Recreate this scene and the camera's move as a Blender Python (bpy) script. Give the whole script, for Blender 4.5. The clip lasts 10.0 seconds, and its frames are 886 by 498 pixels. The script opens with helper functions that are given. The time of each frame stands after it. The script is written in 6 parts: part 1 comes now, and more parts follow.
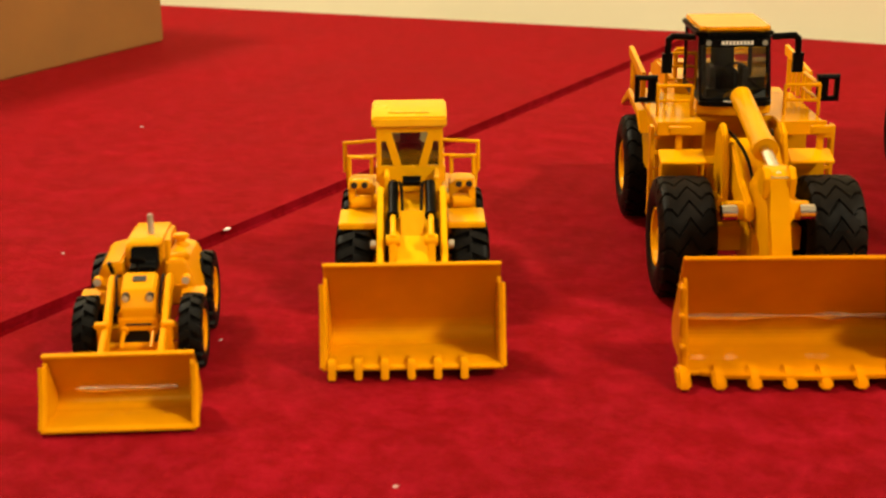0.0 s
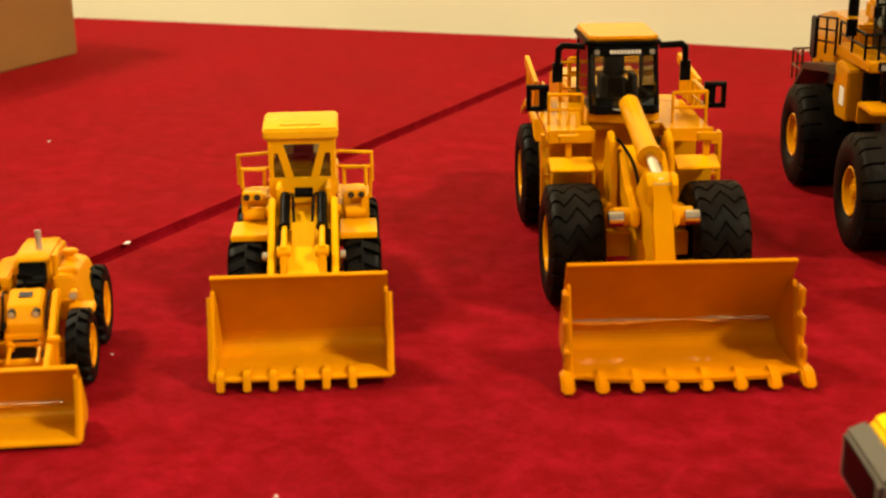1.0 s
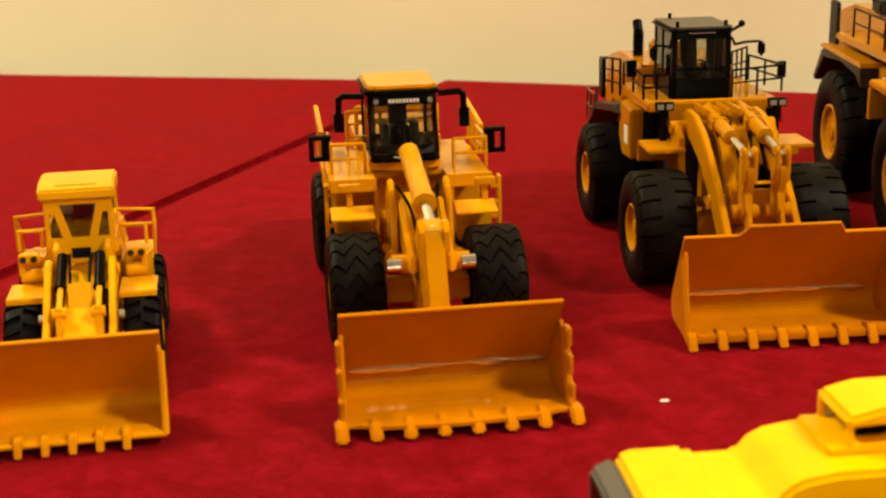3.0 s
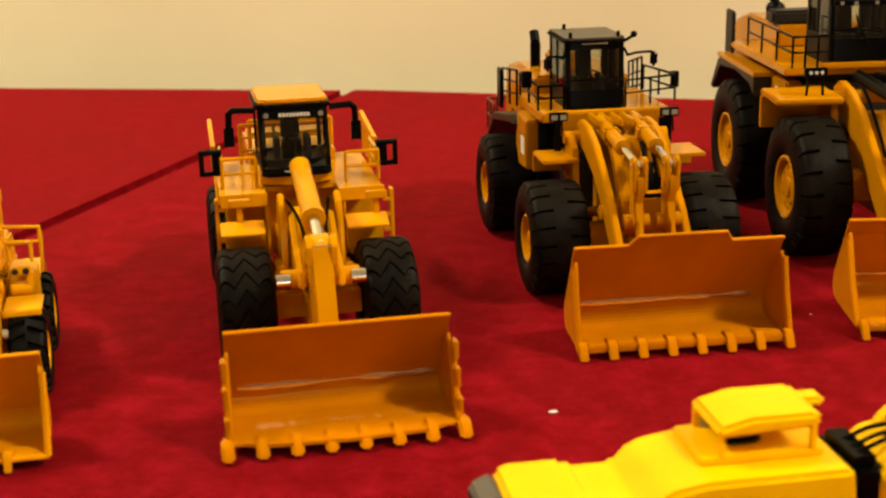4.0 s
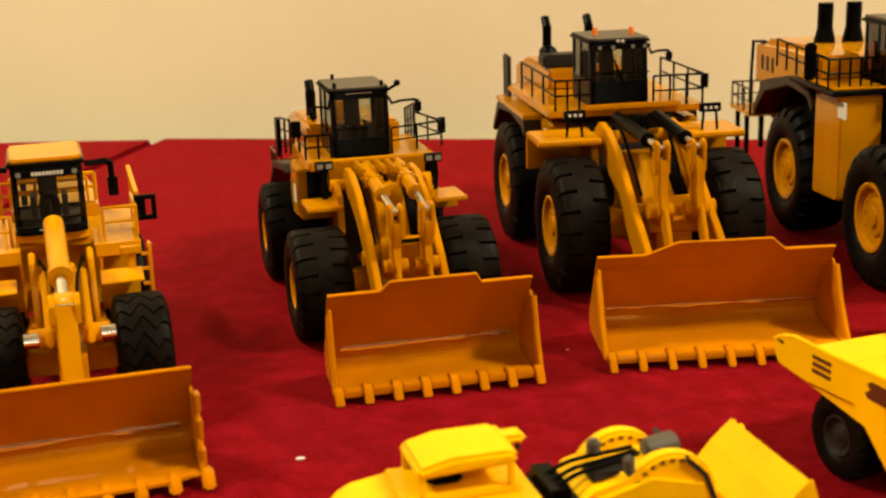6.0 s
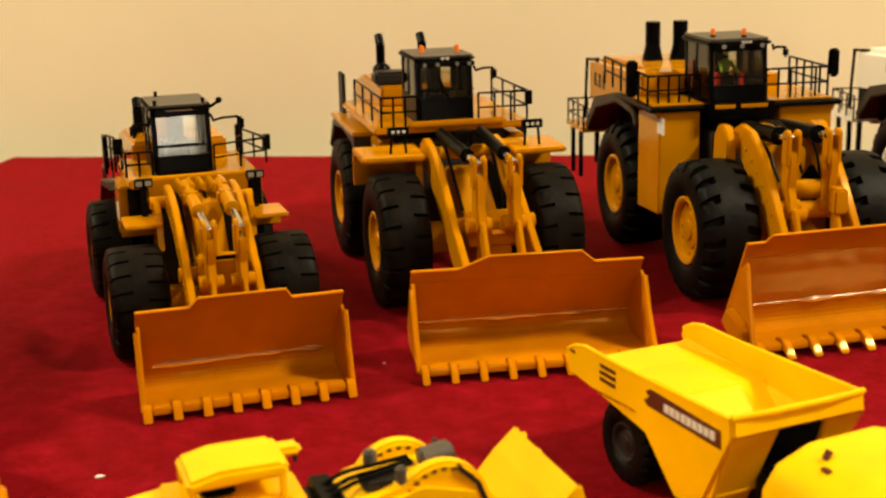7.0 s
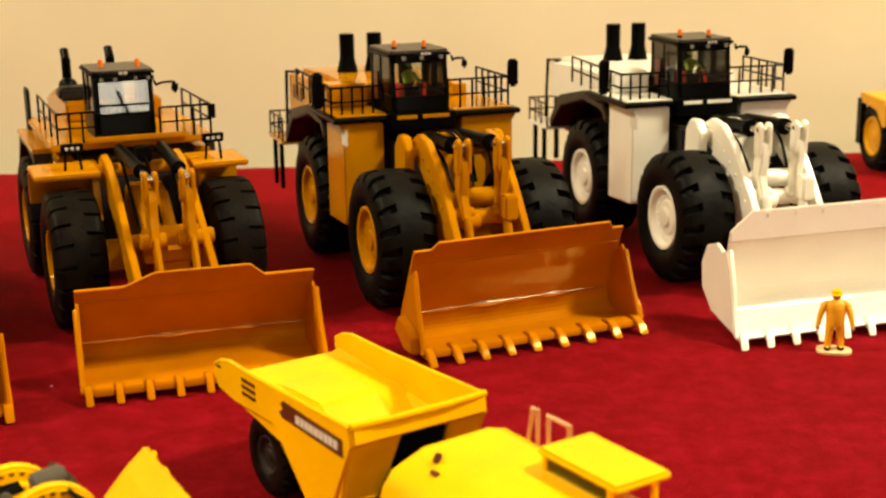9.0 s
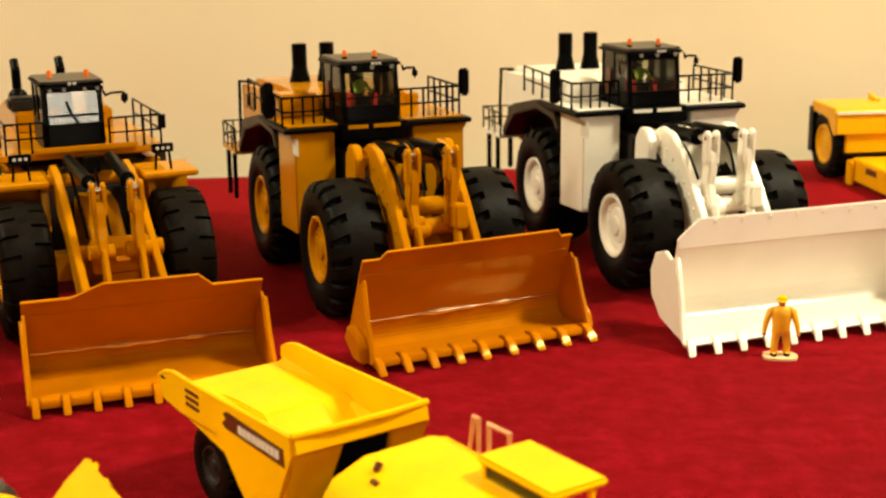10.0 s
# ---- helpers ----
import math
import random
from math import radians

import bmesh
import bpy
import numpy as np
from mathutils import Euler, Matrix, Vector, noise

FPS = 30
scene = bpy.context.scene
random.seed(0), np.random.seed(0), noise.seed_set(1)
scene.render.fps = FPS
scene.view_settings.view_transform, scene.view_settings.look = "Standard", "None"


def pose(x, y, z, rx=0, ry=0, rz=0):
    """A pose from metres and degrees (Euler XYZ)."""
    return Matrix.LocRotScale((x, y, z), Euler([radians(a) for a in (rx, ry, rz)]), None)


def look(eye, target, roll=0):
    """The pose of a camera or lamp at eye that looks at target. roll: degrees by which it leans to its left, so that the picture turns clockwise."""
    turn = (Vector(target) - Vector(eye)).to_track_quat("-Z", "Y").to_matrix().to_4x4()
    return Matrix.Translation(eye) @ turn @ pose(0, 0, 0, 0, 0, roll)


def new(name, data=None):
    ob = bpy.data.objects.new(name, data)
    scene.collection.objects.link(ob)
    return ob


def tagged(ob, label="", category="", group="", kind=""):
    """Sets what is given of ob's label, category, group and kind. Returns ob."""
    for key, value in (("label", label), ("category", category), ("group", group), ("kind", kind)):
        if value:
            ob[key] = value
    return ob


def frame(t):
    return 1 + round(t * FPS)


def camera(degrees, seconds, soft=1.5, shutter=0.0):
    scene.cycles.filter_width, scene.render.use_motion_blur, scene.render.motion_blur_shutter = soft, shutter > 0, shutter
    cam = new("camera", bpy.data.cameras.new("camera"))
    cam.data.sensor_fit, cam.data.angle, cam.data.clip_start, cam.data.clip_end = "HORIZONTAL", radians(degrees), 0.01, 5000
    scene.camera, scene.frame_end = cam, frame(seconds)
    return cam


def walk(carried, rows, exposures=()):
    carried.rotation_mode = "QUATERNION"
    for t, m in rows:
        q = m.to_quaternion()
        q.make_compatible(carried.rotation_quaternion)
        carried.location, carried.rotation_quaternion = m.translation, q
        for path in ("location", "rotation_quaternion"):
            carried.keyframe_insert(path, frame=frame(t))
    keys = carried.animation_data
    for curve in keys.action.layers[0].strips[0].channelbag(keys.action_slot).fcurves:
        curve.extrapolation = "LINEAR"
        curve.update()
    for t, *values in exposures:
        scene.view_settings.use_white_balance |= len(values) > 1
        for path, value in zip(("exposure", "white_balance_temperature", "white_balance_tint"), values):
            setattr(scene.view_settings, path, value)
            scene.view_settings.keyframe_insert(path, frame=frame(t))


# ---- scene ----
cam = camera(36.33, 10.0, soft=2.3)
PATH = [
    (0, (0.0393, -0.4960, 0.2005), (-0.2407, -0.0008, 0.0097), -0.53),
    (0.5, (0.0480, -0.4928, 0.2010), (-0.2236, 0.0078, 0.0124), -0.59),
    (1, (0.0596, -0.4902, 0.2025), (-0.1984, 0.0180, 0.0148), -0.68),
    (1.5, (0.0712, -0.4884, 0.2052), (-0.1744, 0.0270, 0.0208), -0.93),
    (2, (0.0796, -0.4867, 0.2086), (-0.1518, 0.0365, 0.0277), -0.98),
    (2.5, (0.0878, -0.4830, 0.2094), (-0.1324, 0.0466, 0.0332), -1.25),
    (4, (0.1102, -0.4714, 0.2122), (-0.0677, 0.0751, 0.0398), -1.30),
    (4.5, (0.1205, -0.4705, 0.2152), (-0.0452, 0.0809, 0.0464), -1.43),
    (5, (0.1315, -0.4697, 0.2177), (-0.0212, 0.0868, 0.0534), -1.73),
    (6.5, (0.1825, -0.4683, 0.2192), (0.0788, 0.1019, 0.0638), -1.64),
    (7, (0.2026, -0.4681, 0.2185), (0.1236, 0.1069, 0.0666), -1.30),
    (7.5, (0.2174, -0.4662, 0.2179), (0.1648, 0.1124, 0.0679), -1.16),
    (8, (0.2337, -0.4643, 0.2171), (0.2060, 0.1160, 0.0671), -1.38),
    (8.5, (0.2477, -0.4646, 0.2172), (0.2402, 0.1161, 0.0664), -1.22),
    (9, (0.2592, -0.4666, 0.2194), (0.2744, 0.1143, 0.0699), -0.80),
    (9.5, (0.2644, -0.4688, 0.2206), (0.2922, 0.1122, 0.0733), -0.50),
    (10, (0.2683, -0.4689, 0.2200), (0.2981, 0.1123, 0.0740), -0.79),
]
cam.data.dof.use_dof = True
cam.data.dof.focus_distance, cam.data.dof.aperture_fstop = 0.67, 18.0
walk(cam, [(t, look(eye, target, roll)) for t, eye, target, roll in PATH],
     exposures=[(0.0, 0.24), (1.5, 0.19), (2.5, 0.09), (4.0, 0.0), (7.0, 0.0), (9.0, 0.05), (10.0, 0.05)])

# ---- world and lamps ----
world = bpy.data.worlds.new("room_world")
scene.world = world
world.use_nodes = True
world.node_tree.nodes["Background"].inputs[0].default_value = (1.0, 0.72, 0.42, 1)
world.node_tree.nodes["Background"].inputs[1].default_value = 0.002

U = 0.027   # metres per drawing unit of the scale models


def ceiling_lamp(x, y, z, sx, sy, watts, colour=(0.97, 0.85, 0.58)):
    lamp = bpy.data.lights.new("ceiling_lamp", "AREA")
    lamp.shape, lamp.size, lamp.size_y, lamp.energy, lamp.color = "RECTANGLE", sx, sy, watts, colour
    ob = new("ceiling_lamp", lamp)
    ob.matrix_world = look((x, y, z), (x, y, z - 1))
    return ob


LAMPS = [(1.80, -0.12, 0.42, 0.42, 100), (-1.55, -0.08, 0.42, 0.42, 75), (0.15, -2.5, 2.4, 0.05, 26)]
for lx, ly, sx, sy, watts in LAMPS:
    ceiling_lamp(lx, ly, 1.93, sx, sy, watts)


# daylight through the hall window behind the camera
day = bpy.data.lights.new("window_daylight", "AREA")
day.shape, day.size, day.size_y, day.energy, day.color = "RECTANGLE", 0.94, 0.90, 14, (1.0, 0.88, 0.70)
new("window_daylight", day).matrix_world = look((2.20, -3.80, 0.40), (2.20, 0, 0.40))


# ---- materials ----
def material(name, colour, rough=0.5, metal=0.0, vary=0.08, scale=40.0, bump=0.05, bump_scale=300.0, coat=0.0, spec=0.5, dark=None, tint=(1, 1, 1)):
    m = bpy.data.materials.new(name)
    m.use_nodes = True
    nt = m.node_tree
    b = nt.nodes["Principled BSDF"]
    b.inputs["Roughness"].default_value = rough
    b.inputs["Metallic"].default_value = metal
    b.inputs["Coat Weight"].default_value = coat
    b.inputs["Coat Roughness"].default_value = 0.05
    b.inputs["Specular IOR Level"].default_value = spec
    b.inputs["Specular Tint"].default_value = (*tint, 1)
    b.inputs["Coat Tint"].default_value = (*tint, 1)
    tc = nt.nodes.new("ShaderNodeTexCoord")
    n1 = nt.nodes.new("ShaderNodeTexNoise")
    n1.inputs["Scale"].default_value = scale
    n1.inputs["Detail"].default_value = 6
    nt.links.new(tc.outputs["Object"], n1.inputs["Vector"])
    ramp = nt.nodes.new("ShaderNodeValToRGB")
    lo = dark or tuple(c * (1 - vary) for c in colour)
    hi = tuple(min(1, c * (1 + vary)) for c in colour)
    ramp.color_ramp.elements[0].position, ramp.color_ramp.elements[1].position = 0.3, 0.7
    ramp.color_ramp.elements[0].color, ramp.color_ramp.elements[1].color = (*lo, 1), (*hi, 1)
    nt.links.new(n1.outputs["Fac"], ramp.inputs["Fac"])
    nt.links.new(ramp.outputs["Color"], b.inputs["Base Color"])
    n2 = nt.nodes.new("ShaderNodeTexNoise")
    n2.inputs["Scale"].default_value = bump_scale
    n2.inputs["Detail"].default_value = 4
    nt.links.new(tc.outputs["Object"], n2.inputs["Vector"])
    bp = nt.nodes.new("ShaderNodeBump")
    bp.inputs["Strength"].default_value = bump
    bp.inputs["Distance"].default_value = 0.001
    nt.links.new(n2.outputs["Fac"], bp.inputs["Height"])
    nt.links.new(bp.outputs["Normal"], b.inputs["Normal"])
    mr = nt.nodes.new("ShaderNodeMapRange")
    mr.inputs["To Min"].default_value, mr.inputs["To Max"].default_value = rough * 0.8, min(1, rough * 1.25)
    nt.links.new(n1.outputs["Fac"], mr.inputs["Value"])
    nt.links.new(mr.outputs["Result"], b.inputs["Roughness"])
    return m


PAINT_A = material("old_yellow_enamel", (0.68, 0.27, 0.0015), 0.22, coat=0.0, spec=0.25, tint=(1.0, 0.70, 0.16))
PAINT_B = material("faded_yellow_enamel", (0.74, 0.35, 0.002), 0.26, coat=0.0, spec=0.22, tint=(1.0, 0.70, 0.16))
PAINT_C = material("deep_yellow_gloss", (0.65, 0.272, 0.0009), 0.13, coat=0.0, spec=0.20, tint=(1.0, 0.70, 0.16))
PAINT_D = material("orange_yellow_gloss", (0.50, 0.196, 0.0005), 0.11, coat=0.0, spec=0.18, tint=(1.0, 0.70, 0.16))
PAINT_BED = material("bright_yellow_plastic", (0.95, 0.515, 0.0003), 0.34, spec=0.14, tint=(1.0, 0.75, 0.10))
PAINT_H = material("golden_yellow_enamel", (0.80, 0.42, 0.002), 0.3, coat=0.1, spec=0.3, tint=(1.0, 0.70, 0.16))
PAINT_W = material("white_enamel", (0.90, 0.86, 0.76), 0.34, vary=0.03, coat=0.2)
BUCKET_Y = material("bucket_yellow_gloss", (0.54, 0.178, 0.0006), 0.11, vary=0.16, scale=25, coat=0.0, spec=0.26, tint=(1.0, 0.70, 0.16))
# bright metal for the glints drawn along the scoop creases
GLINT_Y = material("crease_glint_metal", (0.88, 0.76, 0.52), 0.15, metal=0.9)
BLACK = material("black_plastic", (0.0012, 0.0012, 0.0012), 0.30, spec=0.07)
DARK = material("dark_grey_steel", (0.018, 0.014, 0.012), 0.5, spec=0.25)
RUBBER = material("black_rubber", (0.0038, 0.0034, 0.0030), 0.48, vary=0.35, bump=0.25, spec=0.085)
RUBBER_C = material("dusty_rubber", (0.0065, 0.0045, 0.0032), 0.48, vary=0.3, bump=0.3, spec=0.06, dark=(0.002, 0.0015, 0.0012), scale=90)
CHROME = material("polished_steel", (0.75, 0.72, 0.66), 0.15, metal=1.0, bump=0.0)
SILVER = material("silver_paint", (0.5, 0.48, 0.42), 0.35, metal=0.6)
ORANGE = material("amber_lens", (0.85, 0.18, 0.01), 0.25)
RED = material("red_plastic", (0.6, 0.02, 0.01), 0.35)
GREEN = material("green_vest", (0.35, 0.5, 0.02), 0.6)
RUST = material("dark_brown_fender", (0.022, 0.011, 0.005), 0.4, spec=0.25)
OLIVE = material("olive_cab_lining", (0.42, 0.40, 0.18), 0.6)
PAINT_B_IN = material("worn_orange_scoop_paint", (0.66, 0.255, 0.001), 0.34, vary=0.14, scale=30, spec=0.15, tint=(1.0, 0.70, 0.16))
ROOFM = material("taupe_roof_paint", (0.075, 0.06, 0.043), 0.5)
BROWN = material("brown_painted_steel", (0.10, 0.025, 0.008), 0.4)
LENS = material("clear_lens", (0.22, 0.21, 0.18), 0.1)
GREY = material("warm_grey_plastic", (0.08, 0.068, 0.052), 0.5)
SKIN = material("tan_plastic", (0.62, 0.30, 0.14), 0.5)
SUIT = material("orange_overalls", (0.95, 0.44, 0.008), 0.55, vary=0.15, scale=120)
STANDM = material("cream_plastic_stand", (0.75, 0.52, 0.26), 0.5)
LINT = material("white_lint", (0.70, 0.60, 0.56), 0.9)
INK_W = material("white_print", (0.7, 0.68, 0.62), 0.5)
CARD = material("brown_cardboard", (0.26, 0.112, 0.022), 0.85, vary=0.12, scale=14, bump=0.15, bump_scale=180)
WALLP = material("cream_wall_paint", (0.90, 0.81, 0.56), 0.85, vary=0.05, scale=3, bump=0.12, bump_scale=120)
CEIL = material("white_ceiling_paint", (0.78, 0.75, 0.68), 0.9, vary=0.03, scale=3)
# unseen front and side walls, kept dark to lower the bounced light
HALLP = material("dark_unseen_wall", (0.16, 0.11, 0.07), 0.8, vary=0.2, scale=6)
FLOORM = material("grey_carpet_floor", (0.14, 0.12, 0.11), 0.95, vary=0.2, scale=60)
TIMBER = material("table_board", (0.3, 0.2, 0.11), 0.6)


def glass(name, tint=(0.88, 0.89, 0.84), alpha=0.28):
    m = bpy.data.materials.new(name)
    m.use_nodes = True
    nt = m.node_tree
    out = nt.nodes["Material Output"]
    gl = nt.nodes.new("ShaderNodeBsdfGlossy")
    gl.inputs["Roughness"].default_value = 0.04
    tr = nt.nodes.new("ShaderNodeBsdfTransparent")
    tr.inputs["Color"].default_value = (*tint, 1)
    mix = nt.nodes.new("ShaderNodeMixShader")
    fr = nt.nodes.new("ShaderNodeFresnel")
    fr.inputs["IOR"].default_value = 1.75
    nt.links.new(fr.outputs[0], mix.inputs[0])
    nt.links.new(tr.outputs[0], mix.inputs[1])
    nt.links.new(gl.outputs[0], mix.inputs[2])
    nt.links.new(mix.outputs[0], out.inputs["Surface"])
    return m


GLASS = glass("cab_glass")
GLASS_D = glass("smoked_cab_glass", (0.30, 0.31, 0.26))


def felt():
    m = material("red_felt", (0.150, 0.0008, 0.0030), 0.9, vary=0.12, scale=14, bump=0.35, bump_scale=900, spec=0.03)
    nt = m.node_tree
    b = nt.nodes["Principled BSDF"]
    # brushed nap: wide cloudy patches laid over the fine mottling
    tc = nt.nodes.new("ShaderNodeTexCoord")
    wide = nt.nodes.new("ShaderNodeTexNoise")
    wide.inputs["Scale"].default_value, wide.inputs["Detail"].default_value, wide.inputs["Distortion"].default_value = 70.0, 12.0, 0.05
    wide.inputs["Roughness"].default_value = 0.80
    nt.links.new(tc.outputs["Object"], wide.inputs["Vector"])
    ramp = nt.nodes.new("ShaderNodeValToRGB")
    ramp.color_ramp.elements[0].position, ramp.color_ramp.elements[1].position = 0.44, 0.66
    ramp.color_ramp.elements[0].color, ramp.color_ramp.elements[1].color = (0.84, 0.80, 0.80, 1), (1.45, 4.2, 3.8, 1)
    nt.links.new(wide.outputs["Fac"], ramp.inputs["Fac"])
    mul = nt.nodes.new("ShaderNodeMix")
    mul.data_type, mul.blend_type = "RGBA", "MULTIPLY"
    mul.inputs[0].default_value = 1.0
    nt.links.new(b.inputs["Base Color"].links[0].from_socket, mul.inputs[6])
    nt.links.new(ramp.outputs["Color"], mul.inputs[7])
    nt.links.new(mul.outputs[2], b.inputs["Base Color"])
    b.inputs["Sheen Weight"].default_value = 0.75
    b.inputs["Sheen Roughness"].default_value = 0.32
    b.inputs["Sheen Tint"].default_value = (1.0, 0.05, 0.045, 1)
    return m


FELT = felt()


# ---- mesh helpers (drawing units) ----
def quadbox(bm, lo, hi):
    v = [bm.verts.new(p) for p in lo + hi]
    n = len(lo)
    bm.faces.new(v[:n][::-1])
    bm.faces.new(v[n:])
    for i in range(n):
        j = (i + 1) % n
        bm.faces.new((v[i], v[j], v[n + j], v[n + i]))


def box(bm, x0, x1, y0, y1, z0, z1):
    quadbox(bm, [(x0, y0, z0), (x1, y0, z0), (x1, y1, z0), (x0, y1, z0)], [(x0, y0, z1), (x1, y0, z1), (x1, y1, z1), (x0, y1, z1)])


def side(bm, pts, x0, x1):
    """A plate or body whose side outline is given as (y, z)."""
    quadbox(bm, [(x0, y, z) for y, z in pts], [(x1, y, z) for y, z in pts])


def front(bm, pts, y0, y1):
    quadbox(bm, [(x, y0, z) for x, z in pts], [(x, y1, z) for x, z in pts])


def plan(bm, pts, z0, z1):
    quadbox(bm, [(x, y, z0) for x, y in pts], [(x, y, z1) for x, y in pts])


def cyl(bm, a, b, r, r2=None, n=14):
    a, b = Vector(a), Vector(b)
    r2 = r if r2 is None else r2
    w = (b - a).normalized()
    u = w.orthogonal().normalized()
    v = w.cross(u)
    ring = [(math.cos(2 * math.pi * i / n), math.sin(2 * math.pi * i / n)) for i in range(n)]
    quadbox(bm, [tuple(a + r * (c * u + s * v)) for c, s in ring], [tuple(b + r2 * (c * u + s * v)) for c, s in ring])


def tube(bm, pts, r, n=7):
    """One connected pipe through the points, mitred at its bends; r may be a list."""
    pts = [Vector(p) for p in pts]
    closed = (pts[0] - pts[-1]).length < 1e-6
    if closed:
        pts = pts[:-1]
    m, rows, u = len(pts), [], None
    for i, p in enumerate(pts):
        a = p - pts[i - 1] if (i or closed) else pts[1] - p
        b = pts[(i + 1) % m] - p if (i < m - 1 or closed) else a
        t = (a.normalized() + b.normalized()).normalized()
        u = t.orthogonal() if u is None else u - t * u.dot(t)
        u = u.normalized() if u.length > 1e-4 else t.orthogonal().normalized()
        v, rr = t.cross(u), (r[i] if isinstance(r, (list, tuple)) else r)
        # widen the ring at a bend so that the pipe keeps its thickness
        k = 1 / max(0.6, abs(t.dot(b.normalized())))
        rows.append([bm.verts.new(p + rr * k * (math.cos(2 * math.pi * j / n) * u + math.sin(2 * math.pi * j / n) * v)) for j in range(n)])
    for i in range(m if closed else m - 1):
        p, q = rows[i], rows[(i + 1) % m]
        for j in range(n):
            bm.faces.new((p[j], p[(j + 1) % n], q[(j + 1) % n], q[j]))
    if not closed:
        bm.faces.new(rows[0][::-1])
        bm.faces.new(rows[-1])


def strip(bm, pts, x0, x1, th):
    """A bent sheet: an open side outline (y, z), thickened to its left by th."""
    off = []
    for i, (y, z) in enumerate(pts):
        ya, za = pts[max(0, i - 1)]
        yb, zb = pts[min(len(pts) - 1, i + 1)]
        d = math.hypot(yb - ya, zb - za) or 1
        off.append((y - (zb - za) / d * th, z + (yb - ya) / d * th))
    for i in range(len(pts) - 1):
        q = [pts[i], pts[i + 1], off[i + 1], off[i]]
        quadbox(bm, [(x0, y, z) for y, z in q], [(x1, y, z) for y, z in q])


def ball(bm, c, r, sx=1, sy=1, sz=1, n=10):
    bmesh.ops.create_uvsphere(bm, u_segments=n, v_segments=max(6, n - 2), radius=r,
                              matrix=Matrix.Translation(c) @ Matrix.Diagonal((sx, sy, sz, 1)))


def lathe(bm, prof, c, n=40):
    """Turned about the x axis through c; prof is (x, radius)."""
    rows = []
    for i in range(n):
        a = 2 * math.pi * i / n
        rows.append([bm.verts.new((c[0] + x, c[1] + r * math.cos(a), c[2] + r * math.sin(a))) for x, r in prof])
    for i in range(n):
        p, q = rows[i], rows[(i + 1) % n]
        for k in range(len(prof) - 1):
            bm.faces.new((p[k], p[k + 1], q[k + 1], q[k]))


def corner_normals(bm):
    """Normals weighted by area: flat faces stay flat and the rounded edges between them catch the light."""
    out = []
    for f in bm.faces:
        n = f.normal
        for lp in f.loops:
            t = Vector((0, 0, 0))
            for g in lp.vert.link_faces:
                if g.normal.dot(n) > 0.42:
                    t += g.normal * g.calc_area()
            out.append(t.normalized() if t.length > 1e-12 else n.copy())
    return out


def part(name, bm, mat, parent, label="", bevel=0.012, turn=None):
    bmesh.ops.remove_doubles(bm, verts=bm.verts, dist=1e-5)
    bmesh.ops.recalc_face_normals(bm, faces=bm.faces)
    rounded = bevel and len(bm.edges) < 2500
    if rounded:
        sharp = [e for e in bm.edges if len(e.link_faces) == 2 and e.calc_face_angle(0) > 0.6]
        bmesh.ops.bevel(bm, geom=sharp, offset=bevel, segments=2, affect="EDGES", clamp_overlap=True)
    if turn is not None:
        bm.transform(turn)
    bm.transform(Matrix.Scale(U, 4))
    bm.normal_update()
    for f in bm.faces:
        f.smooth = True
    for e in bm.edges:
        e.smooth = len(e.link_faces) == 2 and e.calc_face_angle(0) < (1.0 if rounded else 0.62)
    me = bpy.data.meshes.new(name)
    normals = corner_normals(bm) if rounded else None
    bm.to_mesh(me)
    bm.free()
    if normals:
        me.normals_split_custom_set(normals)
    me.materials.append(mat)
    ob = new(name, me)
    if parent is not None:
        ob.parent = parent
    if label:
        tagged(ob, label)
    return ob


def B():
    return bmesh.new()


def thing(name, x, y, h, label, category, group=""):
    ob = new(name)
    ob.empty_display_size = 0.01
    ob.matrix_world = pose(x * U, y * U, 0.0, 0, 0, h)
    return tagged(ob, label, category, group)


def made(fn, *args, **kw):
    bm = B()
    fn(bm, *args, **kw)
    return bm


# ---- room ----
def slab(name, bm, mat, label, category="", kind="structure", bevel=0.0):
    return tagged(part(name, bm, mat, None, bevel=bevel), label, category, "", kind)


BACK = 27.2
slab("floor", made(box, -106, 131, -146, BACK + 6, -29, -27.8), FLOORM, "dark carpet floor of the hall", "floor")
slab("wall_back", made(box, -100, 131, BACK, BACK + 6, -27.8, 72), WALLP, "plain cream painted wall behind the tables", "wall")
bm = made(box, -100, 63.5, -146, -140, -27.8, 72)
box(bm, 99.5, 125, -146, -140, -27.8, 72)
box(bm, 63.5, 99.5, -146, -140, -27.8, -3)
box(bm, 63.5, 99.5, -146, -140, 32.5, 72)
slab("wall_front", bm, HALLP, "plain dark brown wall added out of view", "wall")
win = new("window_1")
tagged(win, "plain white framed hall window", "window", "", "structure")
for q in ((63.5, 65, -3, 32.5), (98, 99.5, -3, 32.5), (65, 98, -3, -1.5), (65, 98, 31, 32.5), (81, 82, -1.5, 31)):
    part("window_frame", made(box, q[0], q[1], -141.6, -139.4, q[2], q[3]), CEIL, win, bevel=0)
part("window_sill", made(box, 62.5, 100.5, -141, -138, -4.2, -3), CEIL, win, bevel=0.1)
slab("wall_left", made(box, -106, -100, -140, BACK, -27.8, 72), HALLP, "plain dark brown wall added out of view", "wall")
slab("wall_right", made(box, 125, 131, -146, BACK, -27.8, 72), HALLP, "plain dark brown wall added out of view", "wall")
slab("ceiling", made(box, -106, 131, -146, BACK + 6, 72, 76), CEIL, "plain white hall ceiling", "ceiling")


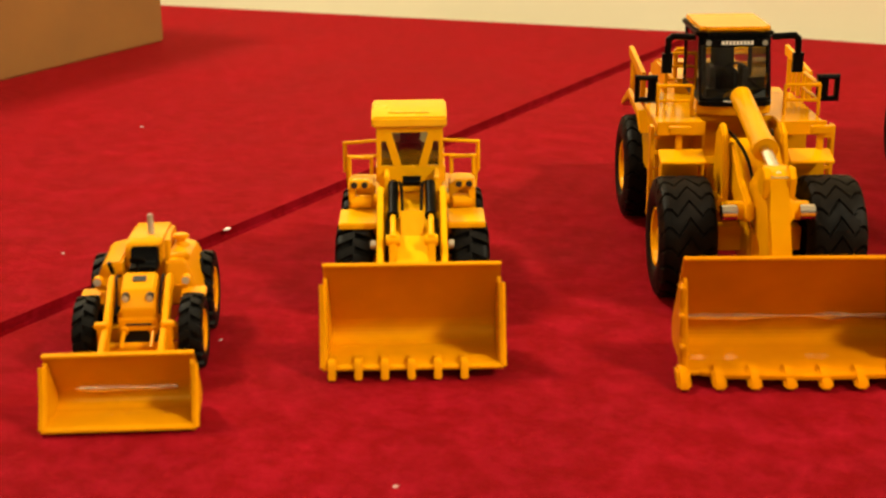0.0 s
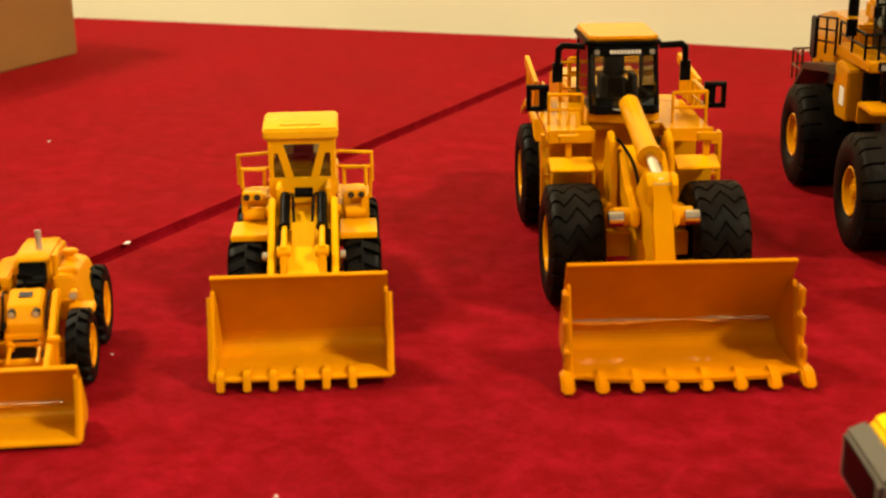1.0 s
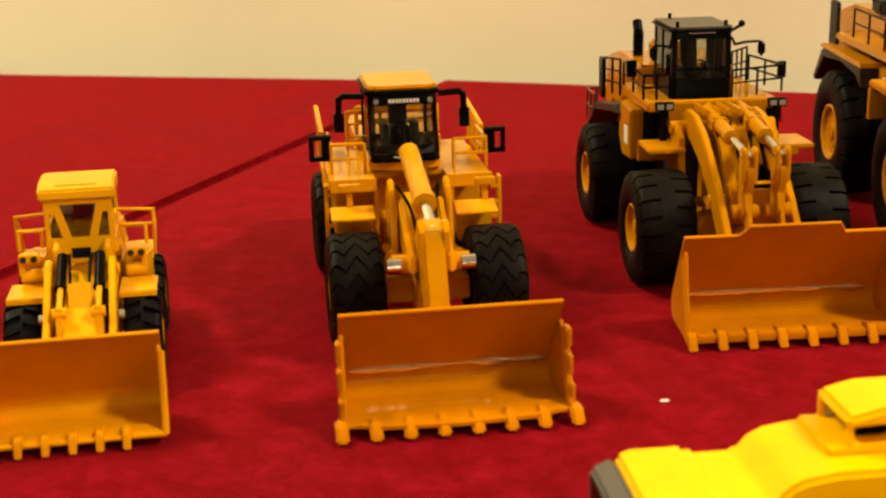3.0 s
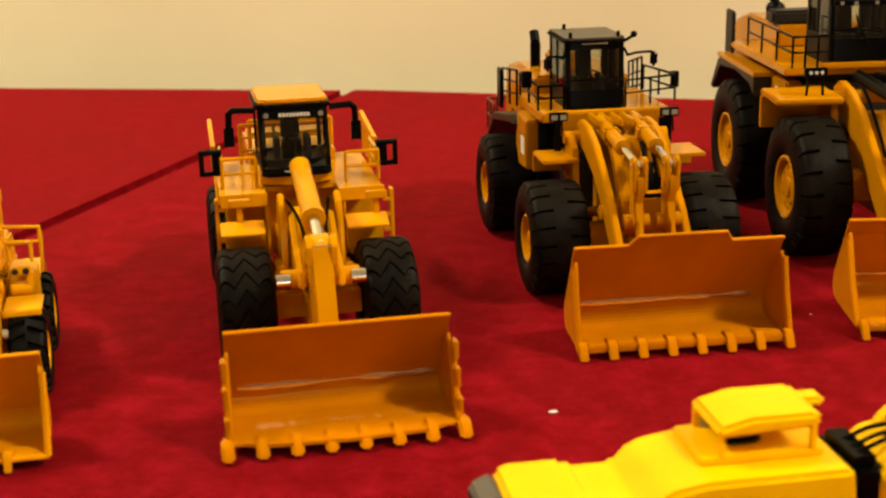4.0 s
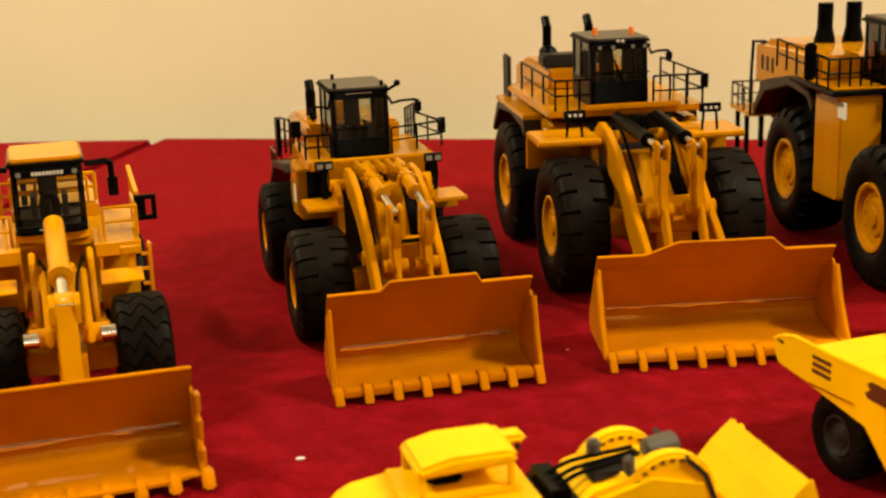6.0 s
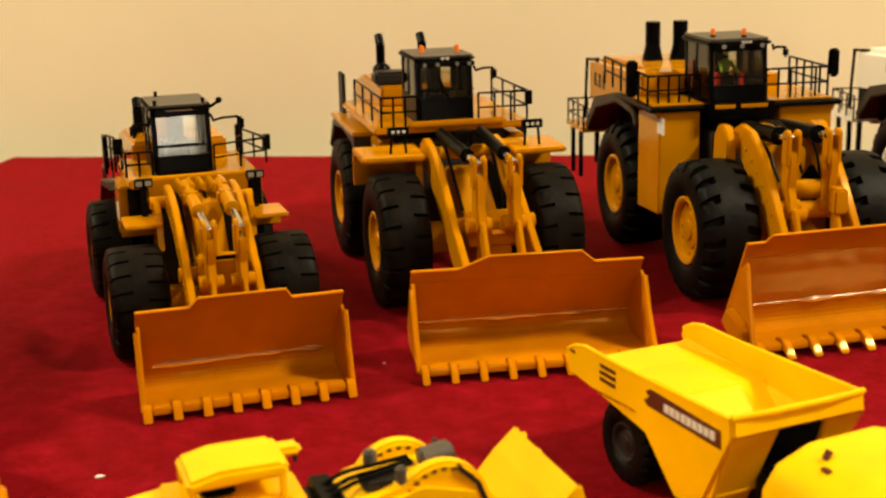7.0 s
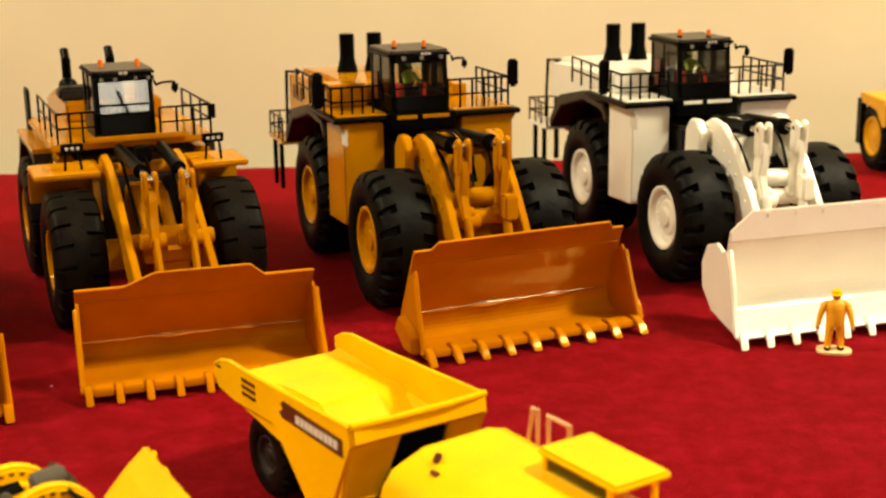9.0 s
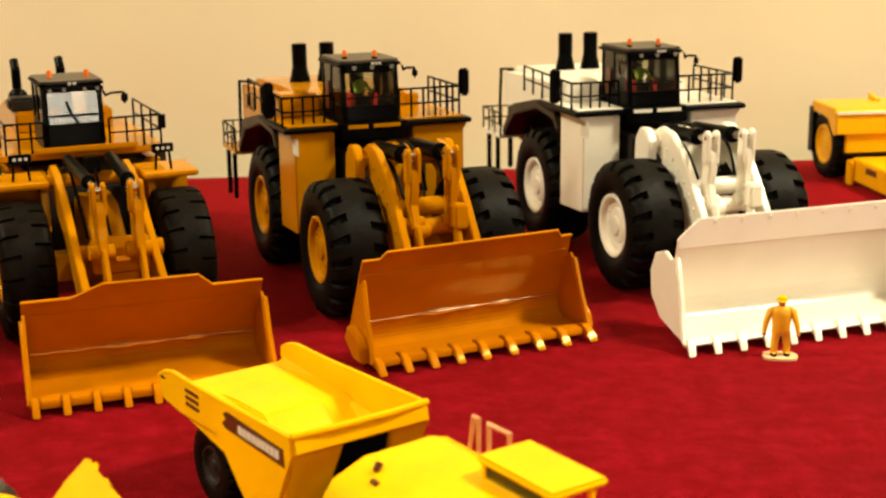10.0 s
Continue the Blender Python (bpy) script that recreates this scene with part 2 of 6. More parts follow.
def cloth_top(name, corners, label):
    """A table top covered with felt; the cloth hangs a little over its edge."""
    bm = made(plan, corners, -0.9, 0.0)
    top = [f for f in bm.faces if all(v.co.z > -0.01 for v in f.verts)]
    edges = list({e for f in top for e in f.edges})
    bmesh.ops.bevel(bm, geom=edges, offset=0.20, segments=5, affect="EDGES")
    return tagged(part(name, bm, FELT, None, bevel=0), label, "table", "tables", "structure")


cloth_top("table_1", [(-13.46, -10.5), (42, -10.5), (42, 26.6), (-12.76, 24.75)], "table top covered in red felt, standing at the wall")
cloth_top("table_2", [(-62, -10.5), (-13.52, -10.5), (-12.82, 24.55), (-62, 17.2)], "second red felt table top pushed against the first")
for tx0, tx1 in ((-60, -14), (-12, 40)):
    for lx in (tx0 + 1.5, tx1 - 3):
        for ly in (-8, 15):
            slab("table_leg", made(box, lx, lx + 1.6, ly, ly + 1.6, -27.8, -0.9), TIMBER, "plain wooden leg under the felt table", "table leg", bevel=0.1)


# ---- shared parts of the scale models ----
TREADS = {   # groove width (share of the pitch), depth, where it begins across the width, slant, roundness
    "notch": (0.42, 0.095, 0.42, 0.34, 0.060),
    "slot": (0.18, 0.065, 0.30, 0.12, 0.030),
    "chevron": (0.20, 0.055, 0.0, 0.0, 0.030),
    "bar": (0.48, 0.11, 0.08, 0.45, 0.035),
}


def tyre(bm, xo, xi, y, z, r, hub, style, count):
    """One closed rubber moulding whose tread grooves are sunk into it."""
    wide, deep, g0, slant, curve = TREADS[style]
    cx, hw = (xo + xi) / 2, (xo - xi) / 2

    def crown(t):
        return r * (1 - curve * 0.35 * t * t - curve * 0.65 * t ** 6)

    half = [(0.80, hub, 0), (0.92, hub * 1.06, 0), (1.0, hub * 1.16, 0), (1.06, 0.5 * hub + 0.42 * r, 0), (1.06, 0.76 * r, 0), (1.02, 0.84 * r, 0),
            (0.985, 0.885 * r, 1), (0.93, crown(0.93) * 0.975, 1), (0.82, crown(0.82), 1), (0.64, crown(0.64), 1)]
    half += [(0.45, crown(0.45), 1), (0.24, crown(0.24), 1)] if style == "chevron" else [(g0 + 0.02, crown(g0), 1), (g0 - 0.03, crown(g0), 0)]
    cols = [(-t, a, g) for t, a, g in half] + [(0.0, r, 1 if style == "chevron" else 0)] + [(t, a, g) for t, a, g in half[::-1]]
    us = [0.0, 0.10 * wide, 0.90 * wide, wide, wide + (1 - wide) / 3, wide + 2 * (1 - wide) / 3]
    pitch = 2 * math.pi / count
    rows = []
    for t, a, g in cols:
        at = abs(t)
        if style == "chevron":
            shift = 0.9 * (at / 0.45 if at < 0.45 else (1 - 0.6 * (at - 0.45) / 0.3 if at < 0.75 else 0.4 + 0.5 * (at - 0.75) / 0.25))
        else:
            shift = slant * at + (0.5 if t > 0 else 0.25 if t == 0 else 0.0)
        ring = []
        for k in range(count):
            for i, u in enumerate(us):
                rr = a - (deep * r if g and i in (1, 2) else 0.0)
                ang = (k + u + shift) * pitch
                ring.append(bm.verts.new((cx + t * hw, y + rr * math.cos(ang), z + rr * math.sin(ang))))
        rows.append(ring)
    n = len(rows[0])
    for p, q in zip(rows, rows[1:]):
        for i in range(n):
            bm.faces.new((p[i], p[(i + 1) % n], q[(i + 1) % n], q[i]))


def wheel(parent, xo, xi, y, r, hub, rim, rub, style, count, z=None):
    """A dished rim with its tyre; xo is the outer face, xi the inner one."""
    z = r if z is None else z
    s, w = (1 if xo > xi else -1), abs(xo - xi)
    c = (0, y, z)
    bm = B()
    lathe(bm, [(xo - s * 0.30 * w, hub), (xo - s * 0.03 * w, hub), (xo - s * 0.02 * w, hub * 0.95), (xo - s * 0.04 * w, hub * 0.87), (xo - s * 0.13 * w, hub * 0.80),
               (xo - s * 0.16 * w, hub * 0.56), (xo - s * 0.12 * w, hub * 0.52), (xo - s * 0.11 * w, hub * 0.32), (xo - s * 0.07 * w, hub * 0.28), (xo - s * 0.06 * w, 0.004)], c, 30)
    for i in range(12):
        a = 2 * math.pi * i / 12
        p = (xo - s * 0.16 * w, y + hub * 0.68 * math.cos(a), z + hub * 0.68 * math.sin(a))
        cyl(bm, p, (p[0] + s * 0.04 * w, p[1], p[2]), hub * 0.04, n=6)
    rimob = part("wheel", bm, rim, parent, bevel=0)
    bm = B()
    tyre(bm, xo, xi, y, z, r, hub, style, count)
    part("tyre", bm, rub, rimob, "moulded black rubber tyre", bevel=0)
    return rimob


def four_wheels(parent, xo, xi, yf, yr, r, hub, rim, rub, style, count, cx=0.0, rear=None):
    for y in (yf, yr):
        rr = rear if rear and y == yr else r
        for s in (-1, 1):
            wheel(parent, cx + s * xo, cx + s * xi, y, rr, hub * rr / r, rim, rub, style, count)
    for y in (yf, yr):
        part("axle", made(box, cx - xi, cx + xi, y - 0.16 * r, y + 0.16 * r, r * 0.8, r * 1.2), rim, parent)


def bucket(parent, w, zt, yl, depth, mat, teeth=(), tooth_w=0.13, guard=None, yt=0.0, zl=0.12, turn=None, step=0.0, lip=0.0, long=0.24, wear=False, runs=(), shroud=0.0):
    """A scoop: back sheet with its creases, two side plates, cutting edge, teeth and a spill guard."""
    h = w / 2
    top, crease, floor = (yt, zt), (yt + 0.64 * depth, zt * 0.33), (yt + 0.30 * depth, zl + 0.02)
    prof = [top, (yt + 0.10 * depth, zt * 0.895)]
    for k in range(1, 5):
        u = k / 4
        prof.append((prof[1][0] + (crease[0] - prof[1][0]) * u, prof[1][1] + (crease[1] - prof[1][1]) * u))
    heel = (yt + 0.80 * depth, zl - 0.02)
    for k in range(1, 9):
        u = k / 8
        prof.append(tuple((1 - u) ** 2 * a + 2 * u * (1 - u) * b + u * u * c for a, b, c in zip(crease, heel, floor)))
    prof += [(yt * 0.5 + yl * 0.15, zl), (yl + 0.06, zl)]
    shell = part("bucket", made(strip, prof, -h, h, 0.05), mat, parent, "scoop with bare glossy inside", bevel=0.0, turn=turn)
    mouth = [(yl + 0.06, zl), (yl * 0.78, zl + 0.12 * zt), (yt + yl * 0.42, zt * 0.48), (yt + yl * 0.10, zt * (0.88 - step)), (yt + 0.02, zt * (0.93 - step))]
    for s in (-1, 1):
        bm = made(side, prof[2:] + mouth, s * (h - 0.055), s * (h + 0.0))
        part("side_plate", bm, mat, shell, bevel=0.01, turn=turn)
        a = [(yl + 0.02, zl), (yl * 0.78, zl + 0.12 * zt), (yt + yl * 0.42, zt * 0.48), (yt + yl * 0.10, zt * (0.88 - step))]
        part("side_cutter", made(tube, [(s * (h + 0.005), q, z) for q, z in a], 0.05, n=6), mat, shell, bevel=0, turn=turn)
    # the rim follows the raised middle of the back sheet, which goes on at the sheet's own slope
    slope = 0.10 * depth / (0.105 * zt)
    rise = [(x, yt - slope * (z - zt), z) for x, z in guard or ((-h * 0.3, zt), (h * 0.4, zt))]
    part("top_rim", made(tube, [(-h, yt, zt), *rise, (h, yt, zt)], 0.028, n=8), mat, shell, bevel=0, turn=turn)
    bm = made(side, [(yl + 0.30, zl - 0.045), (yl - lip, zl - 0.04), (yl - lip - 0.03, zl), (yl - lip, zl + 0.04), (yl + 0.30, zl + 0.065)], -h - 0.02, h + 0.02)
    part("cutting_edge", bm, mat, shell, turn=turn)
    if mat is BUCKET_Y and len(teeth) > 8:
        part("fold_line", made(tube, [(-h + 0.06, yt + 0.14 * depth, zt * 0.85), (h - 0.06, yt + 0.14 * depth, zt * 0.85)], 0.014, n=6), mat, shell, bevel=0, turn=turn)
    for x in teeth:
        bm = made(side, [(yl + 0.24, zl + 0.10), (yl + 0.02, zl + 0.13), (yl - long * 0.45, zl + 0.06), (yl - long, 0.055), (yl - long, 0.02), (yl - long * 0.3, zl - 0.07), (yl + 0.05, zl - 0.08), (yl + 0.24, zl - 0.03)], x - tooth_w / 2, x + tooth_w / 2)
        part("tooth", bm, mat, shell, bevel=0.022, turn=turn)
    if shroud:
        for a, b in zip(teeth, teeth[1:]):
            bm = made(side, [(yl + 0.22, zl + 0.085), (yl - shroud * 0.6, zl + 0.07), (yl - shroud, zl - 0.01), (yl - shroud * 0.8, zl - 0.07), (yl + 0.2, zl - 0.06)], a + tooth_w * 0.55, b - tooth_w * 0.55)
            part("edge_shroud", bm, mat, shell, bevel=0.02, turn=turn)
    if guard:
        part("spill_guard", made(quadbox, rise, [(x, y + 0.05, z) for x, y, z in rise]), mat, shell, bevel=0, turn=turn)
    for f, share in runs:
        # a bead, uneven along its length, added as the glint of a scoop crease
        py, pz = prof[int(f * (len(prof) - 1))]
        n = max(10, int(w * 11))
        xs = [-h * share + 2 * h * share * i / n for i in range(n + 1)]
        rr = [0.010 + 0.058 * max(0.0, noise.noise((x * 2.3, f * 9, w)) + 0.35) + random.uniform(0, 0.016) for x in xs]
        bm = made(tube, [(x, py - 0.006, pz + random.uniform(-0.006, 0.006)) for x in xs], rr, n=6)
        part("paint_bead", bm, GLINT_Y, shell, "uneven bright bead drawn as a crease glint", bevel=0, turn=turn)
    if wear:
        bm = B()
        for i in range(26):
            x = -h + 0.25 + i * (w - 0.5) / 25
            ball(bm, (x, yt + 0.785 * depth - 0.05, zt * 0.39), 0.016, n=6)
        tagged(part("rivet_row", bm, mat, shell, bevel=0, turn=turn), kind="stuff")
    return shell


def railing(parent, line, h, mat, r=0.022, mid=1, posts=0):
    """A handrail over a line of feet: a bent top rail, middle rails, and posts at the feet and at even steps."""
    feet = []
    for a, b in zip(line, line[1:]):
        n = posts + 1
        feet += [Vector(a).lerp(Vector(b), i / n) for i in range(n)]
    feet.append(Vector(line[-1]))
    up = Vector((0, 0, h))
    ob = part("railing", made(tube, [p + up for p in feet], r, n=6), mat, parent, bevel=0)
    for k in range(mid):
        part("middle_rail", made(tube, [p + up * ((k + 1) / (mid + 1)) for p in feet], r * 0.85, n=6), mat, ob, bevel=0)
    for p in feet:
        part("post", made(cyl, p, p + up, r, n=6), mat, ob, bevel=0)
    return ob


def mirror(parent, foot, head, mat, w=0.10, h=0.26):
    x, y, z = head
    top = z + h * 0.42
    ob = part("mirror_arm", made(tube, [foot, (foot[0] + (x - foot[0]) * 0.12, foot[1], top - 0.02), (foot[0] + (x - foot[0]) * 0.4, foot[1], top + 0.02), (x - (x - foot[0]) * 0.1, y, top + 0.02), (x, y, top - 0.04)], 0.026, n=7), mat, parent, bevel=0)
    part("mirror", made(box, x - w, x + w, y - 0.055, y + 0.055, z - h / 2, z + h / 2), mat, ob, "black rounded mirror housing", bevel=0.045)
    return ob


def yoke(parent, x, lever, link, eye, mat, gap=0.10, th=0.045):
    """A tilt lever: a solid web that forks into two rounded prongs round a pin, and the narrow link below it."""
    ob = part("tilt_lever", made(side, lever, x - gap * 0.95, x + gap * 0.95), mat, parent, bevel=0.03)
    (y, z), top = eye, max(q[1] for q in lever)
    base = [(y + 0.15, top - 0.28), (y + 0.14, z + 0.04), (y + 0.08, z + 0.13), (y, z + 0.155), (y - 0.08, z + 0.13), (y - 0.13, z + 0.04), (y - 0.11, top - 0.28)]
    for dx in (-gap, gap):
        part("prong", made(side, base, x + dx - th, x + dx + th), mat, ob, bevel=0.02)
    part("link", made(side, link, x - gap * 0.5, x + gap * 0.5), mat, ob, bevel=0.02)
    part("pin", made(cyl, (x - gap - th - 0.02, y, z), (x + gap + th + 0.02, y, z), 0.05), CHROME, ob, "bright steel pin", bevel=0.01)
    return ob


def hose(parent, pts, r=0.03):
    """A sagging black hydraulic hose."""
    fine = []
    for i in range(len(pts) - 1):
        p0, p1, p2, p3 = pts[max(0, i - 1)], pts[i], pts[i + 1], pts[min(len(pts) - 1, i + 2)]
        for k in range(4):
            u = k / 4
            fine.append(tuple(0.5 * (2 * b + (c - a) * u + (2 * a - 5 * b + 4 * c - d) * u * u + (3 * b - a - 3 * c + d) * u ** 3) for a, b, c, d in zip(p0, p1, p2, p3)))
    return part("hose", made(tube, fine + [pts[-1]], r, n=7), BLACK, parent, "black rubber hose", bevel=0)


def work_lamp(parent, x, y, z0, z1, mat, face, w=0.16, h=0.07):
    bm = made(box, x - w, x + w, y - 0.05, y + 0.07, z1 - h, z1 + h)
    for dx in (-w * 0.5, w * 0.5):
        cyl(bm, (x + dx, y + 0.01, z0), (x + dx * 0.8, y + 0.01, z1 - h), 0.022, n=6)
    ob = part("work_lamp", bm, mat, parent, bevel=0.012)
    for dx in (-w * 0.5, w * 0.5):
        part("lamp_lens", made(box, x + dx - w * 0.34, x + dx + w * 0.34, y - 0.056, y - 0.049, z1 - h * 0.6, z1 + h * 0.6), face, ob, "small pale lens", bevel=0)


def bars(parent, x0, x1, y, z0, z1, mat, n):
    """Printed marks that cannot be read: a row of plain bars."""
    bm = B()
    step = (x1 - x0) / n
    for i in range(n):
        box(bm, x0 + i * step, x0 + (i + 0.72) * step, y - 0.004, y, z0, z1)
    return part("marking", bm, mat, parent, "row of unreadable print", bevel=0)


def cab(parent, x0, x1, y0, y1, z0, z1, frame_mat, roof_mat, glass_mat, sill=0.30, roof=0.14, lean=0.0, post=0.075, over=0.07, fig=False, mid=True, bow=0.07, bar=True):
    """A cab with a bowed front: sill panels, posts, roof with a visor, panes all round, a seat and controls."""
    w = x1 - x0

    def bowed(za, zb, th, inset=0.0, out=0.0):
        """A strip that follows the bowed front from za to zb."""
        loops = []
        for z in (za, zb):
            d = lean * (z - z0) / (z1 - z0) + inset
            edge = [(x0 + post * 0.5 * (inset > 0), y0 + bow), (x0 + 0.09 * w, y0), (x1 - 0.09 * w, y0), (x1 - post * 0.5 * (inset > 0), y0 + bow)]
            loops.append([(x, q + d - out, z) for x, q in edge] + [(x, q + d + th, z) for x, q in edge[::-1]])
        return made(quadbox, *loops)

    zs, zr = z0 + sill * (z1 - z0), z1 - roof
    ob = part("cab", made(plan, [(x0, y0 + bow), (x0 + 0.09 * w, y0), (x1 - 0.09 * w, y0), (x1, y0 + bow), (x1, y1), (x0, y1)], z0 - 0.04, z0 + 0.05), frame_mat, parent)
    part("front_panel", bowed(z0 + 0.05, zs, 0.05), frame_mat, ob, bevel=0.008)
    part("header", bowed(zr - 0.13, zr, 0.06), frame_mat, ob, bevel=0.008)
    for x, d in ((x0, 1), (x1, -1)):
        part("door_panel", made(box, min(x, x + d * 0.05), max(x, x + d * 0.05), y0 + bow + 0.06, y1, z0 + 0.05, zs), frame_mat, ob, bevel=0.01)
    part("rear_panel", made(box, x0 + 0.06, x1 - 0.06, y1 - 0.05, y1, z0 + 0.05, zs), frame_mat, ob, bevel=0.01)
    for x in (x0, x1 - post):
        ya, yb = y0 + bow + lean * 0.1, y0 + bow + lean
        part("post", made(side, [(ya - 0.02, z0 + 0.05), (ya + post, z0 + 0.05), (yb + post, zr), (yb - 0.02, zr)], x, x + post), frame_mat, ob, bevel=0.02)
        part("post", made(box, x, x + post, y1 - post, y1, zs, zr), frame_mat, ob, bevel=0.015)
        if mid:
            part("post", made(box, x, x + post * 0.8, (y0 + y1) / 2 + 0.1, (y0 + y1) / 2 + 0.1 + post * 0.7, zs, zr), frame_mat, ob, bevel=0.01)
    yv = y0 + lean - over
    visor = [(x0 - over, yv + bow), (x0 + 0.10 * w, yv - 0.02), (x1 - 0.10 * w, yv - 0.02), (x1 + over, yv + bow), (x1 + over, y1 + over), (x0 - over, y1 + over)]
    part("visor", made(plan, visor, zr, zr + 0.5 * roof), frame_mat, ob, bevel=0.02)
    cx, cyy = (x0 + x1) / 2, (yv + y1) / 2
    part("roof", made(plan, [(cx + (x - cx) * 0.96, cyy + (q - cyy) * 0.97) for x, q in visor], zr + 0.5 * roof, z1), roof_mat, ob, bevel=0.04)
    pane = part("windscreen", bowed(zs, zr - 0.12, 0.012, 0.02), glass_mat, ob, bevel=0)
    pane.visible_shadow = False
    for x in (x0 + 0.02, x1 - 0.03):
        p = part("side_window", made(box, x, x + 0.012, y0 + bow + lean + post + 0.02, y1 - post, zs, zr), glass_mat, ob, bevel=0)
        p.visible_shadow = False
    p = part("rear_window", made(box, x0 + post, x1 - post, y1 - 0.035, y1 - 0.023, zs, zr), glass_mat, ob, bevel=0)
    p.visible_shadow = False
    cy, hh = (y0 * 0.45 + y1 * 0.55), (z1 - z0)
    seat = part("seat", made(box, cx - 0.17, cx + 0.17, cy - 0.18, cy + 0.18, z0 + 0.05, z0 + 0.34 * hh), BLACK, ob, bevel=0.03)
    part("seat_back", made(side, [(cy + 0.10, z0 + 0.3 * hh), (cy + 0.24, z0 + 0.3 * hh), (cy + 0.32, z0 + 0.70 * hh), (cy + 0.27, z0 + 0.78 * hh), (cy + 0.2, z0 + 0.74 * hh)], cx - 0.16, cx + 0.16), BLACK, seat, bevel=0.05)
    bm = made(cyl, (cx, y0 + bow + 0.06, z0 + 0.1), (cx, y0 + bow + 0.24, z0 + 0.42 * hh), 0.03)
    column = part("steering_column", bm, BLACK, ob)
    part("steering_wheel", made(tube, [(cx + 0.13 * math.cos(a), y0 + bow + 0.23 - 0.05 * math.sin(a), z0 + 0.42 * hh + 0.12 * math.sin(a)) for a in [i * math.pi / 6 for i in range(13)]], 0.018, n=6), BLACK, column, bevel=0)
    for sx in (-1, 1):
        part("console", made(box, cx + sx * 0.26 - 0.05, cx + sx * 0.26 + 0.05, cy - 0.3, cy + 0.12, z0 + 0.1, z0 + 0.40 * hh), RED if fig else DARK, ob, "red control console" if fig else "", bevel=0.015)
    if bar:
        zb = zs + 0.22 * (zr - zs)
        part("front_bar", made(tube, [(x0 + 0.01, y0 + bow - 0.07, zb), (x0 + 0.09 * w, y0 - 0.06, zb), (x1 - 0.09 * w, y0 - 0.06, zb), (x1 - 0.01, y0 + bow - 0.07, zb)], 0.018, n=6), frame_mat, ob, bevel=0)
    if fig:
        bm = B()
        ball(bm, (cx, cy, z0 + 0.50 * hh), 0.13, 1, 0.7, 1.25)
        ball(bm, (cx, cy - 0.02, z0 + 0.72 * hh), 0.072)
        for sx in (-1, 1):
            cyl(bm, (cx + sx * 0.12, cy, z0 + 0.56 * hh), (cx + sx * 0.17, cy - 0.28, z0 + 0.42 * hh), 0.042)
        part("seated_figurine", bm, GREEN, ob, "small plastic driver figure in a green vest", bevel=0)
    return ob


def ram(parent, a, b, r, body, rod, share=0.62):
    a, b = Vector(a), Vector(b)
    m = a.lerp(b, share)
    ob = part("cylinder", made(cyl, a, m, r), body, parent, bevel=0.01)
    bm = made(cyl, m - (b - a) * 0.03, m + (b - a) * 0.02, r * 1.14)
    part("gland", bm, body, ob, bevel=0)
    part("rod", made(cyl, m, b, r * 0.55), rod, ob, "bright steel rod", bevel=0)
    return ob


def pin(parent, x0, x1, y, z, r, mat, label=""):
    return part("pin", made(cyl, (x0, y, z), (x1, y, z), r), mat, parent, label, bevel=0.01)


def boom(parent, name, pts, xs, th, mat, turn=None):
    for x in xs:
        part(name, made(side, pts, x - th / 2, x + th / 2), mat, parent, bevel=0.02, turn=turn)


def z_turn(deg):
    return Matrix.Rotation(radians(deg), 4, "Z")


